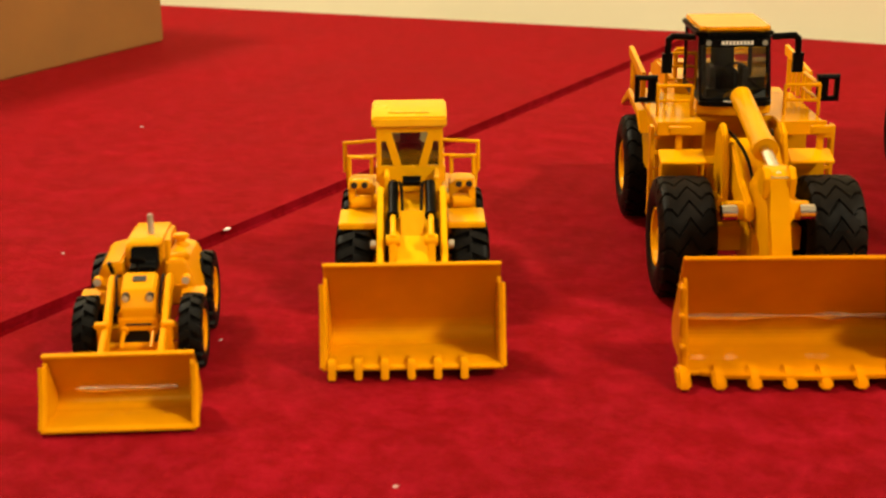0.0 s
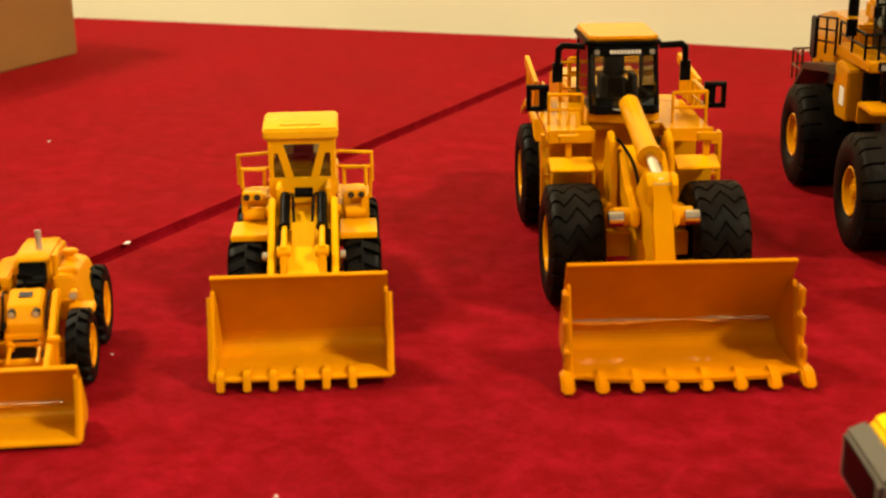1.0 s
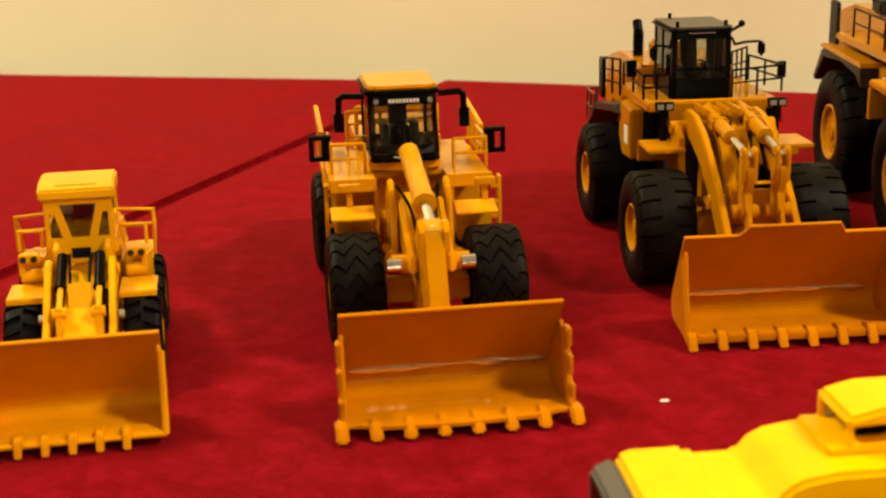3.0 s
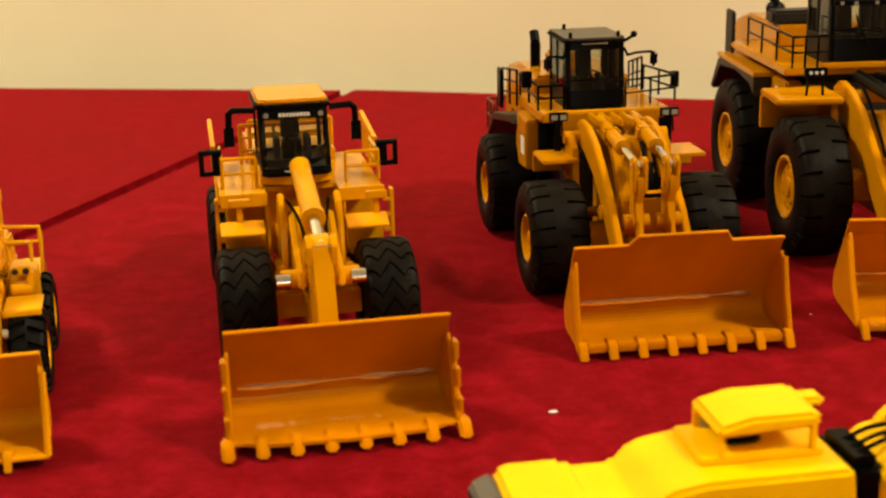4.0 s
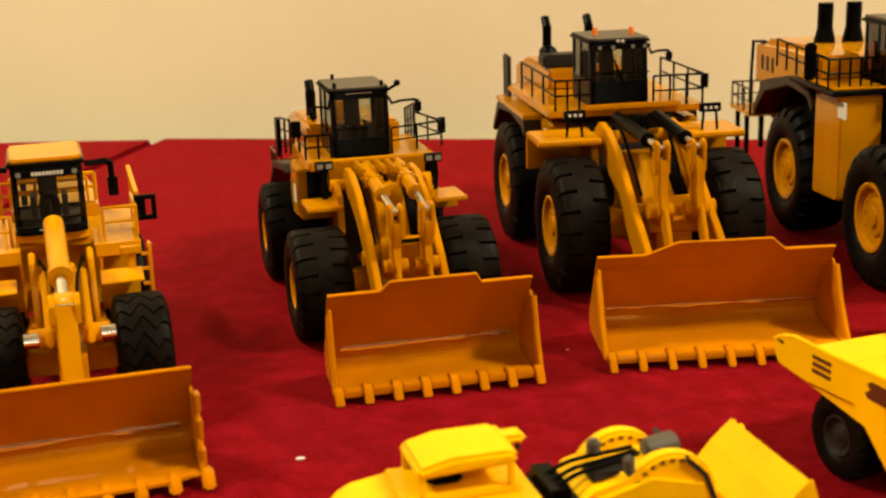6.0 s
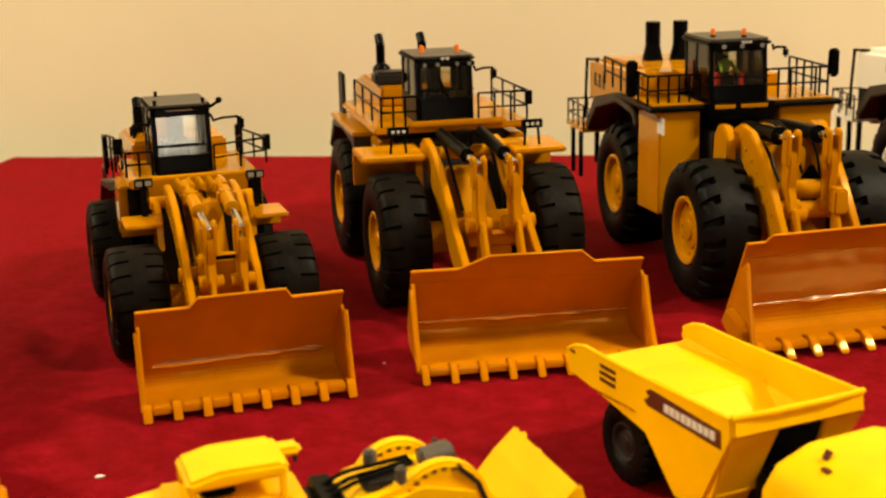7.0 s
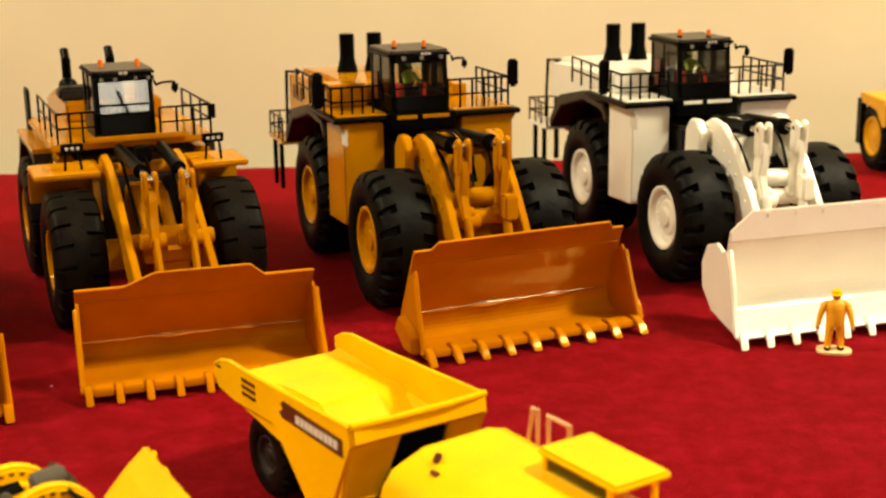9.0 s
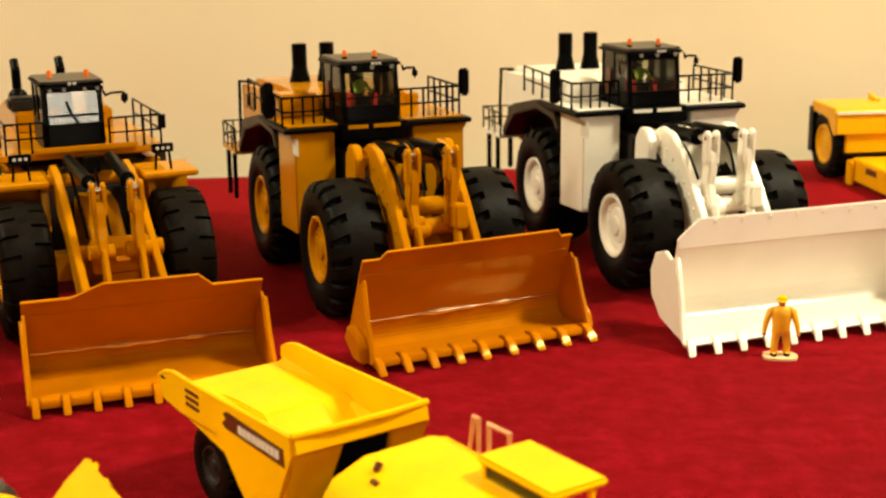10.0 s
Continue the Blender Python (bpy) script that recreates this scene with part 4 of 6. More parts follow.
def twin_loader_large():
    L = thing("wheel_loader", 5.86, 5.72, 21.0, "orange-yellow scale model wheel loader with railed deck and black stacks", "loader", "twin-arm loaders")
    P = PAINT_D
    four_wheels(L, 2.05, 1.08, 3.95, 8.35, 1.36, 0.62, P, RUBBER_C, "slot", 20, cx=-0.02)
    part("front_frame", made(side, [(2.4, 0.8), (2.4, 1.5), (3.4, 1.9), (4.2, 2.5), (5.0, 2.6), (5.4, 2.4), (5.4, 0.8)], -0.30, 0.40), P, L, bevel=0.03)
    arm = [(5.0, 2.75), (4.95, 3.12), (4.65, 3.28), (4.15, 3.2), (3.5, 2.93), (2.8, 2.38), (2.1, 1.84), (1.35, 1.30), (1.05, 0.95), (1.15, 0.72), (1.5, 0.7), (2.2, 1.15), (3.0, 1.75), (3.7, 2.25), (4.4, 2.6)]
    boom(L, "lift_arm", arm, (-0.76, 0.70), 0.15, P)
    for xx in (-1.0, 1.14):
        part("tower_plate", made(side, [(4.2, 2.0), (4.3, 2.8), (4.6, 3.05), (4.95, 2.9), (5.0, 2.0)], xx - 0.07, xx + 0.07), P, L, bevel=0.02)
    pin(L, -1.1, 1.24, 4.65, 2.95, 0.14, P)
    pin(L, -0.8, 0.95, 2.75, 1.85, 0.16, P)
    part("cross_plate", made(side, [(2.35, 1.5), (2.3, 2.0), (2.45, 2.2), (2.65, 2.1), (2.65, 1.5)], -0.48, 0.62), P, L, bevel=0.03)
    part("cross_cap", made(box, -0.05, 0.22, 2.24, 2.3, 1.75, 1.85), CHROME, L, "small bright steel patch", bevel=0.01)
    for xx in (-0.33, 0.37):
        yoke(L, xx, [(2.30, 2.98), (2.0, 2.98), (1.94, 2.7), (1.98, 2.4), (1.84, 2.0), (2.05, 1.78), (2.32, 2.1), (2.34, 2.6)],
             [(2.02, 2.08), (1.80, 2.10), (1.62, 1.75), (1.34, 1.22), (1.40, 1.08), (1.55, 1.10), (1.92, 1.66)], (2.12, 3.18), P, 0.10, 0.042)
        ram(L, (xx * 1.2 - 0.04, 4.7, 3.34), (xx, 2.14, 3.16), 0.125, BLACK, CHROME, 0.70)
        pin(L, xx - 0.24, xx + 0.24, 2.16, 1.98, 0.15, P)
    for xx in (-0.55, 0.0, 0.52):
        hose(L, [(xx, 5.0, 3.1), (xx * 0.9, 4.3, 3.2), (xx * 0.85, 3.6, 2.7), (xx * 0.8, 3.0, 2.1)], 0.035)
    part("valve_block", made(box, -0.16, 0.14, 4.3, 4.7, 3.1, 3.42), BLACK, L, bevel=0.03)
    for s in (-1, 1):
        ram(L, (0.07 + s * 0.52, 4.7, 1.4), (0.07 + s * 0.52, 2.8, 1.8), 0.12, P, CHROME)
    for x0, x1 in ((-2.22, -0.93), (0.92, 2.06)):
        f = part("front_fender", made(side, [(4.05, 2.92), (4.02, 3.02), (4.1, 3.06), (5.2, 3.08), (5.2, 2.95)], x0, x1), P, L, bevel=0.025)
        part("fender_skirt", made(box, x0, x1, 5.1, 5.22, 2.3, 2.93), P, f)
    for xx in (-1.42, 1.40):
        lamp = part("work_lamp", made(box, xx - 0.22, xx + 0.22, 4.26, 4.36, 3.42, 3.60), BLACK, L, bevel=0.015)
        for dx in (-0.13, 0.13):
            part("lamp_leg", made(tube, [(xx + dx * 1.25, 4.32, 3.04), (xx + dx, 4.32, 3.44)], 0.028), BLACK, lamp, bevel=0)
        for dx in (-0.11, 0.0, 0.11):
            part("lamp_lens", made(cyl, (xx + dx, 4.262, 3.51), (xx + dx, 4.25, 3.51), 0.034), INK_W, lamp, "small pale lens", bevel=0)
    part("rear_frame", made(box, -0.85, 1.0, 5.4, 11.6, 1.0, 2.6), DARK, L, bevel=0.03)
    part("deck", made(side, [(5.3, 3.28), (5.3, 3.42), (9.6, 3.42), (9.6, 3.28)], -1.72, 1.66), P, L, bevel=0.03)
    part("deck_apron", made(box, -1.0, 1.1, 5.2, 5.32, 3.40, 3.53), P, L, bevel=0.03)
    part("hull", made(box, -1.15, 1.25, 5.6, 7.0, 2.3, 3.1), DARK, L, bevel=0.04)
    for s in (-1, 1):
        part("side_tank", made(box, 0.05 + s * 1.25, 0.05 + s * 1.6, 5.7, 7.0, 2.3, 3.1), P, L, bevel=0.05)
    cyl(bm := B(), (-1.3, 5.55, 2.75), (-0.8, 5.55, 2.75), 0.30)
    part("air_tank", bm, P, L, bevel=0.04)
    part("engine_hood", made(side, [(8.2, 3.4), (8.2, 3.9), (10.6, 3.9), (11.8, 3.6), (11.9, 2.0), (11.2, 1.9), (11.0, 3.0)], -1.0, 1.15), P, L, bevel=0.06)
    for s in (-1, 1):
        part("rear_fender", made(side, [(6.7, 2.6), (6.75, 3.05), (8.5, 3.12), (9.7, 3.02), (10.3, 2.3), (10.2, 2.2), (9.5, 2.85), (8.3, 2.95), (7.1, 2.82)], 0.04 + s * 0.98, 0.04 + s * 1.96), RUST, L, bevel=0.03)
        part("fender_cap", made(side, [(6.66, 3.04), (6.68, 3.14), (9.6, 3.16), (9.7, 3.06)], 0.04 + s * 0.98, 0.04 + s * 2.0), P, L, bevel=0.02)
        part("arch_liner", made(side, [(6.9, 2.0), (7.3, 2.75), (9.3, 2.75), (9.9, 1.6), (9.2, 0.8), (7.4, 0.8)], 0.08 + s * 0.86, 0.08 + s * 0.95), BLACK, L)
    part("side_marking", made(box, -1.56, -1.553, 5.9, 6.4, 2.6, 2.9), INK_W, L, "small pale lettering sticker", bevel=0)
    cab(L, -0.74, 0.50, 5.5, 7.1, 3.46, 4.84, BLACK, ROOFM, GLASS, sill=0.36, post=0.14, lean=0.12, over=0.06, roof=0.10)
    part("wiper", made(tube, [(0.02, 5.47, 3.86), (-0.16, 5.50, 4.14), (-0.26, 5.53, 4.42)], 0.022), BLACK, L, bevel=0)
    part("visor_strip", made(box, -0.74, 0.50, 5.45, 5.50, 4.62, 4.72), BLACK, L, bevel=0.01)
    for xx in (-0.58, -0.3, 0.12, 0.38):
        part("roof_lamp", made(cyl, (xx, 5.45, 4.67), (xx, 5.435, 4.67), 0.04), LENS, L, "small pale lamp", bevel=0)
    bars(L, -0.2, 0.0, 5.545, 4.75, 4.81, INK_W, 2)
    for xx, yy in ((-0.45, 6.3), (0.28, 6.1)):
        part("beacon", made(cyl, (xx, yy, 4.83), (xx, yy, 5.0), 0.06, 0.05), ORANGE, L, "amber beacon lens", bevel=0.015)
    for xx in (-0.78, 0.22):
        bm = made(cyl, (xx, 9.3, 3.9), (xx, 9.3, 4.75), 0.105)
        cyl(bm, (xx, 9.3, 4.72), (xx, 9.5, 4.92), 0.10)
        ball(bm, (xx, 9.2, 4.15), 0.22, 1, 1, 0.8)
        part("exhaust_pipe", bm, BLACK, L, bevel=0)
    part("air_cleaner", made(box, -1.1, 0.2, 8.3, 8.9, 3.9, 4.2), DARK, L, bevel=0.06)
    mirror(L, (0.50, 5.55, 4.6), (0.95, 5.6, 4.42), BLACK, 0.07, 0.24)
    railing(L, [(0.55, 5.38, 3.42), (1.62, 5.38, 3.42), (1.62, 8.2, 3.42)], 0.62, BLACK, r=0.024, posts=2)
    railing(L, [(-0.78, 5.38, 3.42), (-1.55, 5.38, 3.42), (-1.55, 8.6, 3.42)], 0.62, BLACK, r=0.024, posts=2)
    part("mirror", made(box, 1.56, 1.72, 5.3, 5.36, 3.75, 4.05), BLACK, L)
    part("rear_guard", made(box, -1.72, -1.64, 9.3, 9.9, 3.1, 4.1), DARK, L, "dark rear guard plate", bevel=0.03)
    part("rear_bumper", made(box, -1.1, 1.25, 11.5, 12.1, 1.2, 2.2), P, L, bevel=0.05)
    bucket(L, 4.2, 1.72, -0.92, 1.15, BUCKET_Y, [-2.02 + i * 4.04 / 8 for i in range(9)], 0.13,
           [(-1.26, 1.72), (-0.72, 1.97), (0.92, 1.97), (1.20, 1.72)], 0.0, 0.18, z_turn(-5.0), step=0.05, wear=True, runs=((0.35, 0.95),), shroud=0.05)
    return L


twin_loader_large()


# ---- loader with one tilt cylinder and open platforms ----
def single_ram_loader():
    L = thing("wheel_loader", -2.71, -1.32, 29.0, "deep yellow scale model wheel loader with a single tilt cylinder", "loader", "older loaders")
    P = PAINT_C
    four_wheels(L, 1.53, 0.70, 2.95, 7.2, 0.94, 0.46, P, RUBBER_C, "chevron", 20)
    part("front_frame", made(side, [(2.0, 0.6), (2.0, 1.3), (3.0, 1.5), (3.7, 2.1), (4.2, 2.2), (4.3, 0.6)], -0.22, 0.22), P, L, bevel=0.03)
    for s in (-1, 1):
        part("tower_plate", made(side, [(3.0, 1.2), (3.05, 2.1), (3.25, 2.5), (3.5, 2.62), (3.75, 2.4), (3.9, 1.2)], s * 0.45 - 0.05, s * 0.45 + 0.05), P, L, bevel=0.03)
        part("lift_arm", made(side, [(3.6, 1.95), (3.5, 2.3), (3.2, 2.35), (2.6, 1.95), (2.0, 1.75), (1.9, 1.5), (2.2, 1.4), (2.8, 1.55)], s * 0.30 - 0.06, s * 0.30 + 0.06), P, L, bevel=0.03)
        ram(L, (s * 0.52, 3.8, 1.35), (s * 0.55, 2.15, 1.58), 0.10, P, P)
        pin(L, s * 0.46, s * 0.68, 2.1, 1.58, 0.12, CHROME, "bright pin boss")
        pin(L, s * 0.2, s * 0.6, 2.2, 1.58, 0.15, P)
    # box arm down to the bucket, with the upper clevis
    part("box_arm", made(side, [(2.6, 1.9), (2.0, 2.35), (1.6, 2.42), (1.38, 2.32), (1.30, 1.9), (0.95, 1.2), (0.95, 0.8), (1.25, 0.75), (1.7, 1.2), (2.4, 1.45)], -0.20, 0.12), P, L, bevel=0.03)
    for xx in (-0.22, 0.14):
        part("clevis", made(side, [(1.75, 2.05), (1.62, 2.42), (1.45, 2.44), (1.32, 2.3), (1.36, 2.0)], xx - 0.05, xx + 0.05), P, L, bevel=0.015)
    ram(L, (-0.06, 4.15, 2.88), (-0.04, 1.46, 2.27), 0.17, P, CHROME, 0.66)
    pin(L, -0.26, 0.18, 1.46, 2.27, 0.07, CHROME, "bright pin")
    for x0, x1 in ((-1.42, -0.72), (0.58, 1.26)):
        part("front_fender", made(side, [(3.25, 2.00), (3.62, 2.12), (3.62, 2.16), (3.25, 2.04)], x0, x1), P, L, bevel=0.01)
        part("fender_bracket", made(box, x0 + 0.08, x1 - 0.05, 3.64, 4.0, 1.45, 2.06), P, L, bevel=0.02)
    for xx in (-1.10, 1.10):
        bm = made(box, xx - 0.05, xx + 0.05, 3.58, 3.64, 2.1, 2.45)
        box(bm, xx - 0.17, xx + 0.17, 3.52, 3.62, 2.40, 2.53)
        ob = part("work_lamp", bm, P, L, bevel=0.012)
        part("lamp_lens", made(box, xx - 0.14, xx + 0.14, 3.512, 3.519, 2.42, 2.51), P, ob, bevel=0)
    part("rear_frame", made(box, -0.5, 0.5, 4.3, 9.3, 0.7, 1.7), P, L, bevel=0.03)
    part("hull", made(side, [(4.95, 1.2), (4.95, 2.36), (6.6, 2.36), (6.6, 1.2)], -1.25, 1.25), P, L, bevel=0.03)
    part("platform", made(plan, [(-1.38, 4.05), (-1.38, 6.4), (1.3, 6.4), (1.3, 4.05), (0.56, 4.05), (0.56, 4.6), (-0.62, 4.6), (-0.62, 4.05)], 2.36, 2.46), P, L, bevel=0.015)
    for x0, x1 in ((-1.38, -0.62), (0.56, 1.30)):
        part("platform_lip", made(box, x0, x1, 4.0, 4.06, 2.28, 2.50), P, L, bevel=0.01)
    for s in (-1, 1):
        part("cheek_plate", made(side, [(4.02, 1.35), (4.02, 2.30), (4.9, 2.34), (4.9, 1.35)], s * 0.60, s * 0.66), P, L, bevel=0.02)
        hose(L, [(s * 0.36, 4.2, 2.2), (s * 0.34, 3.6, 2.45), (s * 0.2, 2.9, 2.25), (s * 0.16, 2.4, 1.9)], 0.028)
    part("engine_hood", made(side, [(6.3, 1.9), (6.3, 2.72), (8.6, 2.66), (9.3, 2.5), (9.4, 1.5), (8.8, 1.3)], -0.75, 0.78), P, L, bevel=0.06)
    for s in (-1, 1):
        part("rear_fender", made(side, [(5.9, 1.85), (6.2, 2.2), (7.6, 2.3), (8.5, 1.9), (8.4, 1.8), (7.5, 2.15), (6.3, 2.05)], s * 0.78, s * 1.40), P, L, bevel=0.02)
        # slatted guard plate beside the platform
        bm = made(side, [(5.6, 2.46), (5.6, 2.98), (7.3, 3.14), (7.3, 2.96), (6.0, 2.84), (6.0, 2.46)], s * 1.40 - 0.04, s * 1.40 + 0.04)
        part("guard_plate", bm, P, L, bevel=0.01)
        bm = B()
        for yy in (6.3, 6.65, 7.0):
            box(bm, s * 1.40 - 0.03, s * 1.40 + 0.03, yy, yy + 0.1, 2.4, 3.0)
        part("guard_slats", bm, P, L, bevel=0.01)
        bm = B()
        for k in range(6):
            box(bm, s * 1.36 - 0.07, s * 1.36 + 0.07, 4.1, 4.16, 0.9 + k * 0.26, 0.96 + k * 0.26)
        box(bm, s * 1.44 - 0.03, s * 1.44 + 0.03, 4.1, 4.3, 0.9, 2.4)
        part("ladder", bm, P, L, bevel=0.008)
        railing(L, [(s * 0.75, 4.6, 2.46), (s * 1.3, 4.6, 2.46), (s * 1.3, 5.6, 2.46)], 0.50, P, r=0.028, posts=0)
        bm = B()
        x0, x1, yy = s * 1.33, s * 1.62, 4.75
        tube(bm, [(x0, yy, 2.70), (x1, yy, 2.70), (x1, yy, 3.06), (x0, yy, 3.06), (x0, yy, 2.70)], 0.046)
        box(bm, min(x0, x0 + s * 0.12), max(x0, x0 + s * 0.15), yy - 0.02, yy + 0.03, 2.72, 3.04)
        part("step_mirror", bm, BLACK, L, "black framed mirror", bevel=0)
        bm = B()
        xr = s * 0.62 - 0.08
        tube(bm, [(xr, 4.85, 3.70), (xr + s * 0.36, 4.85, 3.72), (xr + s * 0.43, 4.85, 3.66), (xr + s * 0.44, 4.85, 3.30)], 0.055)
        box(bm, xr + s * 0.44 - 0.085, xr + s * 0.44 + 0.085, 4.81, 4.89, 3.12, 3.44)
        part("mirror", bm, BLACK, L, "black mirror on a bent arm", bevel=0)
    cab(L, -0.66, 0.50, 4.36, 6.1, 2.70, 3.89, BLACK, P, GLASS, sill=0.08, lean=0.34, over=0.05, roof=0.16, post=0.065, mid=False, bow=0.10, bar=False)
    part("cab_skirt", made(plan, [(-0.68, 4.55), (-0.08, 4.36), (0.52, 4.55), (0.52, 5.2), (-0.68, 5.2)], 2.50, 2.72), P, L, bevel=0.02)
    part("visor", made(box, -0.60, 0.44, 4.58, 4.64, 3.58, 3.72), BLACK, L, bevel=0.02)
    for xa, ya, xb, yb in ((-0.66, 4.50, -0.08, 4.34), (-0.08, 4.34, 0.50, 4.50)):
        part("lower_pane", made(quadbox, [(xa, ya, 2.73), (xb, yb, 2.73), (xb, yb + 0.05, 2.73), (xa, ya + 0.05, 2.73)], [(xa, ya + 0.03, 2.92), (xb, yb + 0.10, 2.92), (xb, yb + 0.15, 2.92), (xa, ya + 0.08, 2.92)]), BLACK, L, bevel=0)
        part("pane_trim", made(cyl, (xa, ya - 0.01, 2.74), (xb, yb - 0.01, 2.74), 0.016, n=6), SILVER, L, "thin silver trim", bevel=0)
    bars(L, -0.32, 0.20, 4.578, 3.62, 3.68, INK_W, 9)
    for xx in (-0.53, 0.37):
        part("roof_lamp", made(cyl, (xx, 4.58, 3.65), (xx, 4.565, 3.65), 0.045), LENS, L, "small pale lamp", bevel=0)
    railing(L, [(-0.72, 6.55, 2.7), (0.74, 6.55, 2.7)], 0.50, P, r=0.04, posts=1)
    part("exhaust_pipe", made(cyl, (-0.50, 6.6, 2.6), (-0.50, 6.6, 3.80), 0.055), BLACK, L, bevel=0.01)
    part("exhaust_pipe", made(cyl, (-0.1, 6.4, 2.6), (-0.1, 6.4, 3.82), 0.04), BLACK, L, bevel=0.01)
    railing(L, [(-0.9, 6.4, 2.46), (-0.3, 6.4, 2.46), (0.6, 6.4, 2.46)], 0.70, P, r=0.03, posts=0, mid=2)
    S = bucket(L, 3.14, 1.58, -0.52, 1.0, BUCKET_Y, (), 0.16, None, 0.0, 0.17, None, step=0.10, runs=((0.35, 0.9),))
    for i in range(8):
        xx = -1.62 + i * 3.24 / 7
        bm = made(side, [(-0.40, 0.26), (-0.62, 0.25), (-0.80, 0.10), (-0.80, 0.03), (-0.55, 0.07), (-0.42, 0.12)], xx - 0.09, xx + 0.09)
        part("tooth", bm, BUCKET_Y, S, bevel=0.035)
    part("lip_plate", made(plan, [(-1.6, -0.45), (1.6, -0.45), (1.1, -0.66), (0.0, -0.72), (-1.1, -0.66)], 0.14, 0.20), BUCKET_Y, S, bevel=0.01)
    for sx in (-1, 1):
        for z0, z1, y0 in ((0.98, 1.26, -0.12), (0.60, 0.90, -0.22), (0.22, 0.52, -0.36)):
            part("side_shroud", made(box, sx * 1.60 - 0.04, sx * 1.60 + 0.04, y0 - 0.12, y0 + 0.10, z0, z1), BUCKET_Y, S, bevel=0.02)
    return L


single_ram_loader()


# ---- loader with a tall narrow cab ----
def old_cab_loader():
    L = thing("wheel_loader", -7.34, -3.67, 30.5, "faded yellow scale model wheel loader with a tall boxy cab", "loader", "older loaders")
    P = PAINT_B
    four_wheels(L, 1.14, 0.60, 2.35, 4.2, 0.66, 0.32, P, RUBBER, "bar", 16)
    part("front_frame", made(side, [(1.3, 0.5), (1.3, 1.0), (2.2, 1.5), (3.0, 1.6), (3.0, 0.4)], -0.24, 0.24), P, L, bevel=0.02)
    for s in (-1, 1):
        part("lift_arm", made(side, [(2.75, 1.45), (2.7, 1.72), (2.5, 1.86), (2.25, 1.80), (1.6, 1.25), (0.85, 0.75), (0.8, 0.5), (1.05, 0.5), (1.8, 0.95), (2.3, 1.35)], s * 0.47 - 0.05, s * 0.47 + 0.05), P, L, bevel=0.02)
        ram(L, (s * 0.28, 2.7, 1.84), (s * 0.28, 1.55, 1.32), 0.08, BLACK, P, 0.58)
        part("tilt_lever", made(side, [(1.65, 1.38), (1.5, 1.40), (1.45, 1.0), (1.15, 0.6), (1.3, 0.55), (1.62, 0.9)], s * 0.28 - 0.06, s * 0.28 + 0.06), P, L, bevel=0.012)
        pin(L, s * 0.54, s * 0.62, 1.9, 1.12, 0.07, SILVER)
        f = part("front_fender", made(box, s * 0.82 - 0.28, s * 0.82 + 0.28, 2.15, 2.9, 1.33, 1.38), P, L, bevel=0.015)
        part("fender_edge", made(box, s * 0.82 - 0.28, s * 0.82 + 0.28, 2.13, 2.17, 1.29, 1.37), P, f)
        part("side_body", made(side, [(3.3, 0.8), (3.25, 1.4), (3.25, 1.68), (3.75, 1.70), (3.8, 0.8)], s * 0.58, s * 1.00), P, L, bevel=0.03)
        ob = part("head_lamp", made(box, s * 0.80 - 0.15, s * 0.80 + 0.15, 2.80, 2.96, 1.73, 1.86), P, L, bevel=0.015)
        part("lamp_bracket", made(box, s * 0.92 - 0.05, s * 0.92 + 0.05, 2.86, 3.3, 1.50, 1.74), P, L, bevel=0.015)
        for dx in (-0.08, 0.08):
            part("lamp_lens", made(cyl, (s * 0.80 + dx, 2.80, 1.79), (s * 0.80 + dx, 2.785, 1.79), 0.05), DARK, ob, "dark round lens", bevel=0)
        bm = B()
        tube(bm, [(s * 0.62, 3.2, 1.85), (s * 0.62, 3.2, 2.12), (s * 0.96, 3.1, 2.16), (s * 0.96, 3.1, 1.85)], 0.03)
        part("grab_rail", bm, P, L, bevel=0)
        bm = B()
        tube(bm, [(s * 0.5, 3.7, 2.27), (s * 1.06, 3.7, 2.23), (s * 1.06, 3.7, 1.76)], 0.028)
        tube(bm, [(s * 1.06, 3.7, 2.23), (s * 1.06, 3.95, 2.0), (s * 1.02, 4.0, 1.40)], 0.028)
        tube(bm, [(s * 0.5, 3.7, 2.02), (s * 1.06, 3.7, 2.0)], 0.024)
        part("handrail", bm, P, L, bevel=0)
        cyl(bm := B(), (s * 0.62, 2.95, 1.48), (s * 0.95, 2.95, 1.48), 0.11)
        part("air_tank", bm, P, L, bevel=0.02)
        part("hinge_plate", made(side, [(2.6, 1.4), (2.65, 1.95), (3.0, 2.0), (3.1, 1.4)], s * 0.38 - 0.04, s * 0.38 + 0.04), P, L, bevel=0.02)
    part("hose_bundle", made(cyl, (-0.14, 2.75, 1.86), (0.14, 2.75, 1.86), 0.08), BLACK, L, bevel=0)
    part("nose_plate", made(side, [(1.62, 0.90), (1.98, 1.62), (2.05, 1.60), (1.70, 0.88)], -0.17, 0.17), P, L, bevel=0.01)
    part("lower_plate", made(side, [(1.36, 0.55), (1.48, 0.92), (1.54, 0.90), (1.44, 0.52)], -0.20, 0.20), P, L, bevel=0.01)
    # black block added to draw the shade in the gaps behind the arms
    part("nose_recess", made(box, -0.40, 0.40, 1.9, 2.7, 0.6, 1.28), BLACK, L, "black block drawn as the shade behind the arms", bevel=0)
